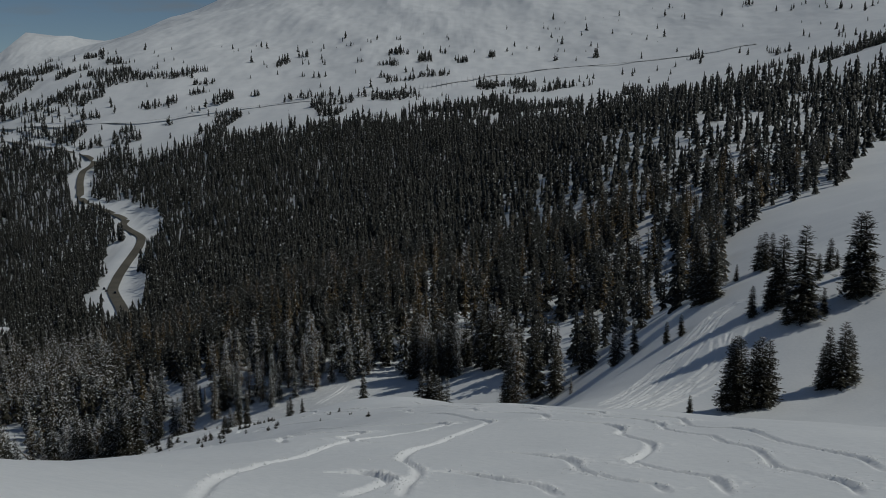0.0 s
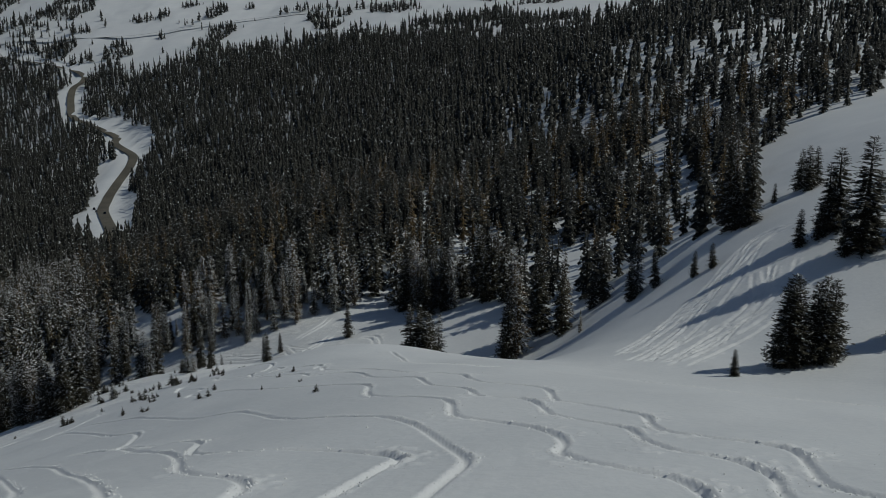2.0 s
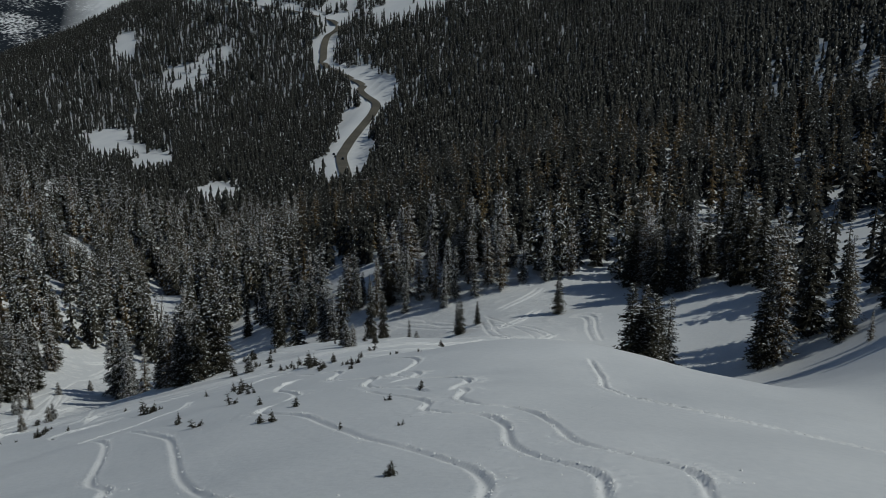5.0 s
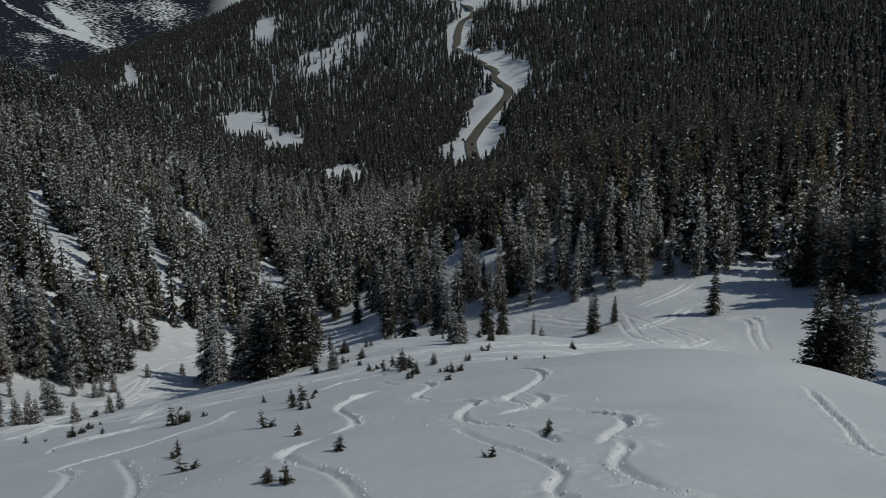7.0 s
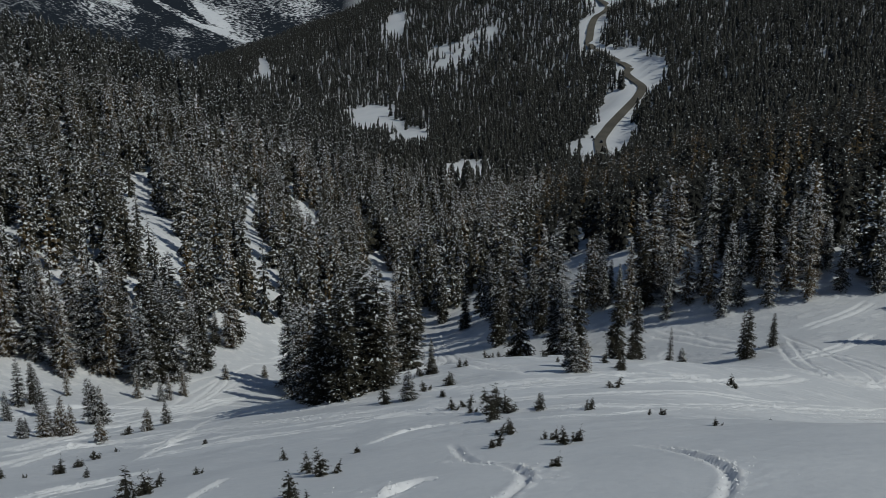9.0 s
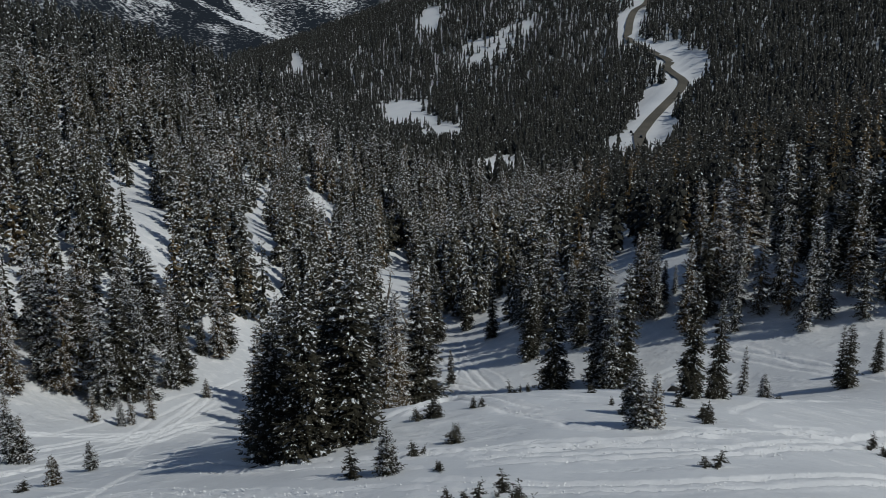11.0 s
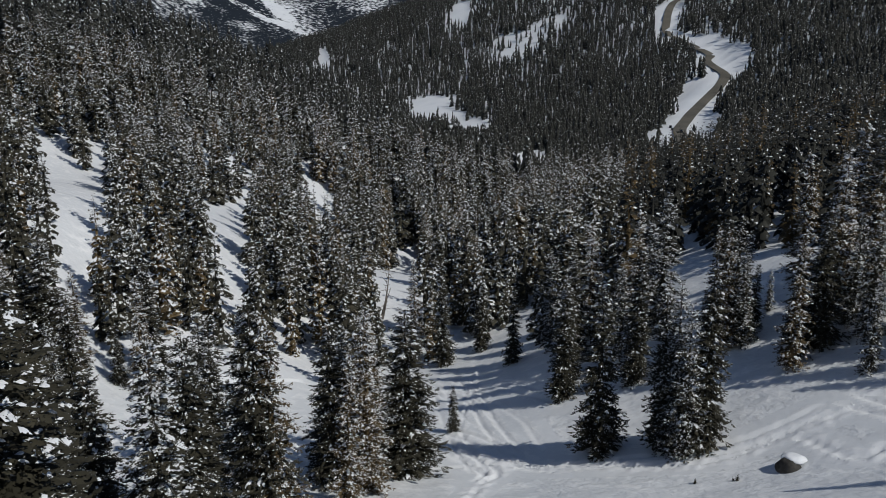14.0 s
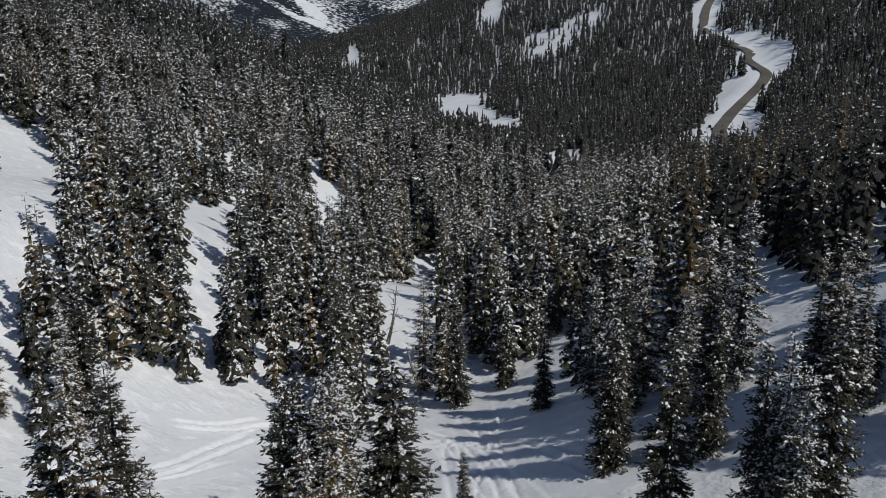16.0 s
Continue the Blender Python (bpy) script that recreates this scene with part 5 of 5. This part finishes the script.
for p, n, k, w, dp, churn in SHAPES:
    if w > 1.2:
        p, n, k = p[::2], n[::2], k[::2]
    t = np.arange(len(p)) * 0.2
    fade = np.clip(np.minimum(t, t[-1] - t) / 2.0, 0, 1)
    hard = np.abs(k)
    bend = np.convolve(np.pad(k, 12, mode="edge"), np.ones(25) / 25, "valid")
    side, half = np.where(bend >= 0, 1.0, -1.0), (0.24 + 0.2 * hard) * w
    many = r.poisson((2.2 + 5.5 * hard + 3 * churn) * (0.35 + 0.65 * min(1, dp)) * fade)
    i = np.repeat(np.arange(len(p)), many)
    if len(i):
        spread = np.where(r.random(len(i)) < 0.55, half[i] * 1.15 + np.abs(r.normal(0, 0.1 + 0.12 * hard[i])), half[i] + r.exponential(0.25 + 0.75 * hard[i]))
        u = np.where(r.random(len(i)) < 0.3 - 0.15 * hard[i], -np.minimum(spread, half[i] + 0.2), spread) * side[i]
        x, y = p[i, 0] + n[i, 0] * u + d_shift(r, i), p[i, 1] + n[i, 1] * u + d_shift(r, i)
        size = (0.016 + 0.042 * r.random(len(i)) ** 2.5) * (1 + 0.3 * hard[i])
        zz = surface(x, y) + dp * (0.05 + 0.12 * hard[i]) * np.exp(-((np.abs(u) - half[i] - 0.2 * w) / (0.2 * w)) ** 2) * 0.7 * (u * side[i] > 0)
        cv, cf = crumbs(x, y, zz + 0.01, size, r)
        lumps.append(cv)
        lump_tris.append(cf + placed)
        placed += len(cv)
tagged(new("snow_lumps", mesh_of("snow_lumps", np.vstack(lumps), np.vstack(lump_tris), [TURNED])), "loose white snow lumps thrown beside the ski tracks", "snow", kind="stuff")


# ---- young spruces and tips that stand out of the snow ----
def tuft(seed, stems, tiers, wide, snow):
    """Several leaders growing from one foot, one unit tall."""
    rnd = random.Random(seed)
    out = [([], []), ([], []), ([], [])]
    for i in range(stems):
        tall = 1.0 if i == 0 else rnd.uniform(0.45, 0.8)
        a, off = rnd.uniform(0, 6.28), 0.0 if stems == 1 else rnd.uniform(0.08, 0.3)
        lean = rnd.uniform(0.05, 0.25) * (stems > 1)
        for (V, F), (v, f) in zip(out, grow(seed * 10 + i, tiers, 11, True, snow, wide, 0.01, 0.42, 0.55)):
            o = len(V)
            V.extend([(x * tall + math.cos(a) * (off + lean * z), y * tall + math.sin(a) * (off + lean * z), z * tall) for x, y, z in v])
            F.extend([(p + o, q + o, s + o) for p, q, s in f])
    (T, TF), (N, NF), (S, SF) = out
    return mesh_of("trunk", T, TF, [BARK], smooth=True), mesh_of("crown", N, NF, [DENSE_TWIGS]), mesh_of("snow_load", S, SF, [LOAD], smooth=True)


SAPLING = [tuft(71, 1, 11, 0.34, 0.5), tuft(72, 3, 8, 0.36, 0.45), tuft(73, 4, 7, 0.4, 0.4), tuft(74, 2, 9, 0.34, 0.5)]
YOUNG = [(-82.4, 141.5, 1.8), (-81.8, 143.4, 2.8), (-81.6, 144.9, 2.6), (-80.8, 145.1, 2.3), (-86.6, 152.9, 4.5), (-71.0, 143.4, 0.9), (-70.9, 145.5, 1.9), (-51.9, 133.7, 0.4), (-60.1, 125.0, 0.6), (-58.5, 125.5, 0.3),
         (-57.2, 126.9, 0.9), (-58.6, 129.3, 0.7), (-60.2, 131.8, 0.8), (-52.2, 125.0, 0.6), (-37.8, 115.9, 0.9), (-37.3, 116.3, 0.7), (-38.6, 117.8, 0.8), (-62.1, 135.2, 0.3), (-27.6, 113.5, 0.5), (-27.2, 113.6, 0.4),
         (-40.2, 121.8, 0.4), (-31.6, 119.2, 0.7), (-30.5, 118.8, 1.0), (-42.5, 142.9, 1.9), (-33.2, 124.3, 0.3), (-36.6, 138.6, 0.6), (-36.8, 123.8, 0.5), (-35.3, 153.6, 2.9), (-34.8, 154.2, 2.5), (-33.8, 158.7, 1.1), (-74.5, 151.0, 2.0)]
TIPS = [(-33.0, 157.1, 0.9), (-29.7, 146.4, 0.7), (-36.1, 139.2, 0.7), (-32.0, 135.5, 1.3), (-31.6, 135.7, 1.1), (-30.0, 136.0, 1.0), (-27.6, 126.7, 0.4), (-27.2, 126.8, 0.7), (-24.1, 124.3, 0.4), (-23.3, 123.3, 0.6),
        (-23.0, 123.8, 0.5), (-35.4, 140.2, 0.8), (-26.9, 135.1, 0.6), (-23.3, 133.2, 0.3), (-22.8, 133.6, 0.4), (-24.9, 158.0, 0.5), (-19.1, 128.4, 0.3), (-18.5, 136.2, 0.3), (-24.6, 124.5, 0.3), (-43.3, 149.5, 1.1),
        (-47.2, 162.8, 0.7), (-46.9, 163.4, 0.5), (-46.6, 163.9, 0.5), (-42.4, 164.4, 0.7), (-39.1, 159.5, 0.5), (-37.1, 157.4, 2.0), (-36.5, 157.8, 1.4), (-36.1, 161.8, 0.8), (-53.3, 203.6, 0.5), (-56.0, 203.2, 0.4)]
STARTS = [(-36.6, 166.2, 1.1), (-35.9, 167.4, 0.9), (-38, 191.8, 2.4), (-37.4, 193.5, 0.6), (-46.9, 157.5, 0.7), (-46.5, 157.8, 0.6), (-49, 155.4, 1.2), (-48.7, 155.8, 1.2), (-48.2, 155.6, 0.9), (-17.5, 96.3, 0.6), (-18.4, 96.7, 0.5), (-6.7, 82.6, 0.5), (-11.6, 103.1, 0.5), (-12.2, 99, 0.35), (-24, 100, 0.5), (-27, 103, 0.6),
          (-22.5, 105, 0.5), (-26, 108, 0.7), (-29, 114.9, 0.8), (-44.1, 142.5, 1.2), (-43.1, 146, 0.8), (-30.7, 132, 1), (-26, 123.2, 0.6), (-21.9, 119.3, 0.4), (-18, 100.4, 0.5), (-12.3, 92.5, 0.3), (-9.2, 91.7, 0.25), (-102.1, 187.3, 2.1), (-99.8, 192.9, 1.8), (-70.5, 140.5, 2.1), (-25.8, 160.2, 0.7), (-40.2, 143.4, 0.5), (-34.2, 136.4, 0.6)]
for x, y, h in YOUNG + TIPS + STARTS:
    kind_of = int(rng.integers(0, 4)) if h < 1.7 else int(rng.choice([0, 0, 3]))
    ob = new("spruce_sapling")
    for name, me in zip(("trunk", "crown", "snow_load"), SPECIES[int(rng.integers(0, 5))] if h > 1.6 else SAPLING[kind_of]):
        o = part(name, me, ob)
        if name == "snow_load":
            tagged(o, "white snow on the twigs", kind="stuff")
    h = h * 1.1
    w = h * rng.uniform(0.9, 1.3) * (1.7 if h > 1.76 else 1)
    ob.matrix_basis = pose(x, y, float(surface(np.array([x]), np.array([y]))[0]) - 0.04 * h, rng.uniform(-6, 6), rng.uniform(-6, 6), rng.uniform(0, 360)) @ Matrix.Diagonal((w, w, h * 1.05, 1))
    tagged(ob, "young dark spruce standing out of deep snow" if h > 0.9 else "tip of a small spruce poking out of snow", "sapling", "young spruces on the slope")


# ---- boulder with a snow cap, snags ----
def lump(name, radius, squash, seed, mat, cut=None):
    bm = bmesh.new()
    bmesh.ops.create_icosphere(bm, subdivisions=3, radius=1)
    for v in bm.verts:
        k = 1 + 0.22 * noise.noise(v.co * 1.3 + Vector((seed, 0, 0))) + 0.08 * noise.noise(v.co * 4 + Vector((seed, 3, 0)))
        v.co = Vector((v.co.x * radius[0], v.co.y * radius[1], v.co.z * radius[2])) * k
    me = bpy.data.meshes.new(name)
    bm.to_mesh(me)
    bm.free()
    me.materials.append(mat)
    me.polygons.foreach_set("use_smooth", np.ones(len(me.polygons), bool))
    return me


boulder = new("boulder")
part("rock", lump("rock", (0.85, 0.7, 0.75), 1, 2.0, ROCK), boulder)
cap = part("snow_cap", lump("snow_cap", (0.8, 0.62, 0.26), 1, 5.0, CLUMP), boulder, "thick rounded snow cap")
cap.location = (0.2, 0.42, 0.6)
boulder.location = (-50.2, 205.1, float(surface(np.array([-50.2]), np.array([205.1]))[0]) + 0.15)
tagged(boulder, "dark boulder with a thick snow cap in the gully", "rock")


def snag(foot, top, r0, seed, label, stubs):
    """A dead trunk with broken branch stubs."""
    ob = new("dead_tree")
    a, b = Vector(foot), Vector(top)
    cu = bpy.data.curves.new("trunk", "CURVE")
    cu.dimensions, cu.bevel_depth, cu.bevel_resolution = "3D", 1.0, 1
    def line(p, q, ra, rb):
        sp = cu.splines.new("POLY")
        sp.points.add(3)
        for i in range(4):
            s = i / 3
            w = p.lerp(q, s) + Vector((rnd.uniform(-1, 1), rnd.uniform(-1, 1), 0)) * 0.03 * (q - p).length * (0 < i < 3)
            sp.points[i].co, sp.points[i].radius = (*w, 1), ra + (rb - ra) * s
    rnd = random.Random(seed)
    line(a, b, r0, r0 * 0.2)
    for i in range(stubs):
        p = a.lerp(b, rnd.uniform(0.25, 0.95))
        q = p + Vector((rnd.uniform(-1, 1), rnd.uniform(-1, 1), rnd.uniform(-0.2, 0.5))).normalized() * rnd.uniform(0.5, 1.5)
        line(p, q, r0 * 0.28, r0 * 0.08)
    cu.materials.append(DEADWOOD)
    tmp = bpy.data.objects.new("tmp", cu)
    scene.collection.objects.link(tmp)
    me = bpy.data.meshes.new_from_object(tmp.evaluated_get(bpy.context.evaluated_depsgraph_get()))
    bpy.data.objects.remove(tmp)
    o = new("dead_tree", me)
    bpy.data.objects.remove(ob)
    return tagged(o, label, "dead tree")


def on_snow(x, y, dz=0.0):
    return (x, y, float(surface(np.array([x]), np.array([y]))[0]) + dz)


snag(on_snow(-106.9, 238.3, 0.1), on_snow(-112.9, 243.3, 2.6), 0.3, 3, "grey fallen trunk leaning over the snow between the spruces", 5)
snag(on_snow(-119.1, 247.1, -0.3), on_snow(-117.9, 247.7, 7.5), 0.2, 5, "bare grey standing dead trunk with broken branches", 16)
snag(on_snow(-118.6, 246.8, -0.3), on_snow(-117.1, 247.0, 5.2), 0.14, 8, "thin grey dead trunk leaning beside a taller one", 7)


# ---- parked cars on the pass road ----
PAINT = [material("dark_car_paint", (0.02, 0.022, 0.026), 0.25, 0.5), material("grey_car_paint", (0.12, 0.12, 0.125), 0.3, 0.5)]
GLASS = material("dark_glass", (0.01, 0.012, 0.014), 0.08, 0.6)
RUBBER = material("rubber", (0.015, 0.015, 0.015), 0.8, 0.3)


def prism(name, profile, half, mat, inset=0.0):
    """A body from a side profile, extruded across and narrowed at the top."""
    n = len(profile)
    top = max(z for _, z in profile)
    v = [(x, s * (half - inset * z / top), z) for s in (-1, 1) for x, z in profile]
    bm = bmesh.new()
    vs = [bm.verts.new(c) for c in v]
    bm.faces.new(vs[:n][::-1])
    bm.faces.new(vs[n:])
    for i in range(n):
        bm.faces.new((vs[i], vs[(i + 1) % n], vs[n + (i + 1) % n], vs[n + i]))
    bmesh.ops.recalc_face_normals(bm, faces=bm.faces[:])
    bmesh.ops.bevel(bm, geom=bm.edges[:], offset=0.05, segments=1, affect="EDGES")
    me = bpy.data.meshes.new(name)
    bm.to_mesh(me)
    bm.free()
    me.materials.append(mat)
    return me


def wheel_mesh():
    bm = bmesh.new()
    bmesh.ops.create_cone(bm, cap_ends=True, segments=16, radius1=0.36, radius2=0.36, depth=0.24, matrix=Matrix.Rotation(radians(90), 4, "X"))
    me = bpy.data.meshes.new("wheel")
    bm.to_mesh(me)
    bm.free()
    me.materials.append(RUBBER)
    return me


WHEEL = wheel_mesh()
for x, y, turn, paint, label in ((-262, 728, 112, 0, "dark car parked beside the pass road"), (-256, 716, 110, 1, "grey car parked on the snowy road shoulder"), (-243, 697, 112, 0, "dark car driving on the sanded road")):
    car = new("car")
    part("body", prism("body", [(-2.3, 0.35), (2.3, 0.35), (2.35, 0.75), (1.5, 0.95), (-2.25, 1.0), (-2.35, 0.6)], 0.92, PAINT[paint], 0.08), car)
    part("cabin", prism("cabin", [(-2.1, 0.95), (1.1, 0.93), (0.45, 1.55), (-1.8, 1.58)], 0.85, GLASS, 0.14), car, "dark tinted cabin glass")
    part("roof", prism("roof", [(-1.82, 1.57), (0.47, 1.55), (0.4, 1.64), (-1.75, 1.66)], 0.72, PAINT[paint], 0.02), car)
    for wx in (-1.45, 1.45):
        for wy in (-0.82, 0.82):
            part("wheel", WHEEL, car).location = (wx, wy, 0.36)
    d, hz = road_gap(np.array([x]), np.array([y]), LOWER_ROAD, LOWER_Z)
    ground_z = max(float(surface(np.array([x]), np.array([y]))[0]), float(hz[0]) + 0.05 if d[0] < 4.6 else -1e9)
    car.matrix_basis = pose(x, y, ground_z, 0, 0, turn)
    tagged(car, label, "car", "cars by the road")
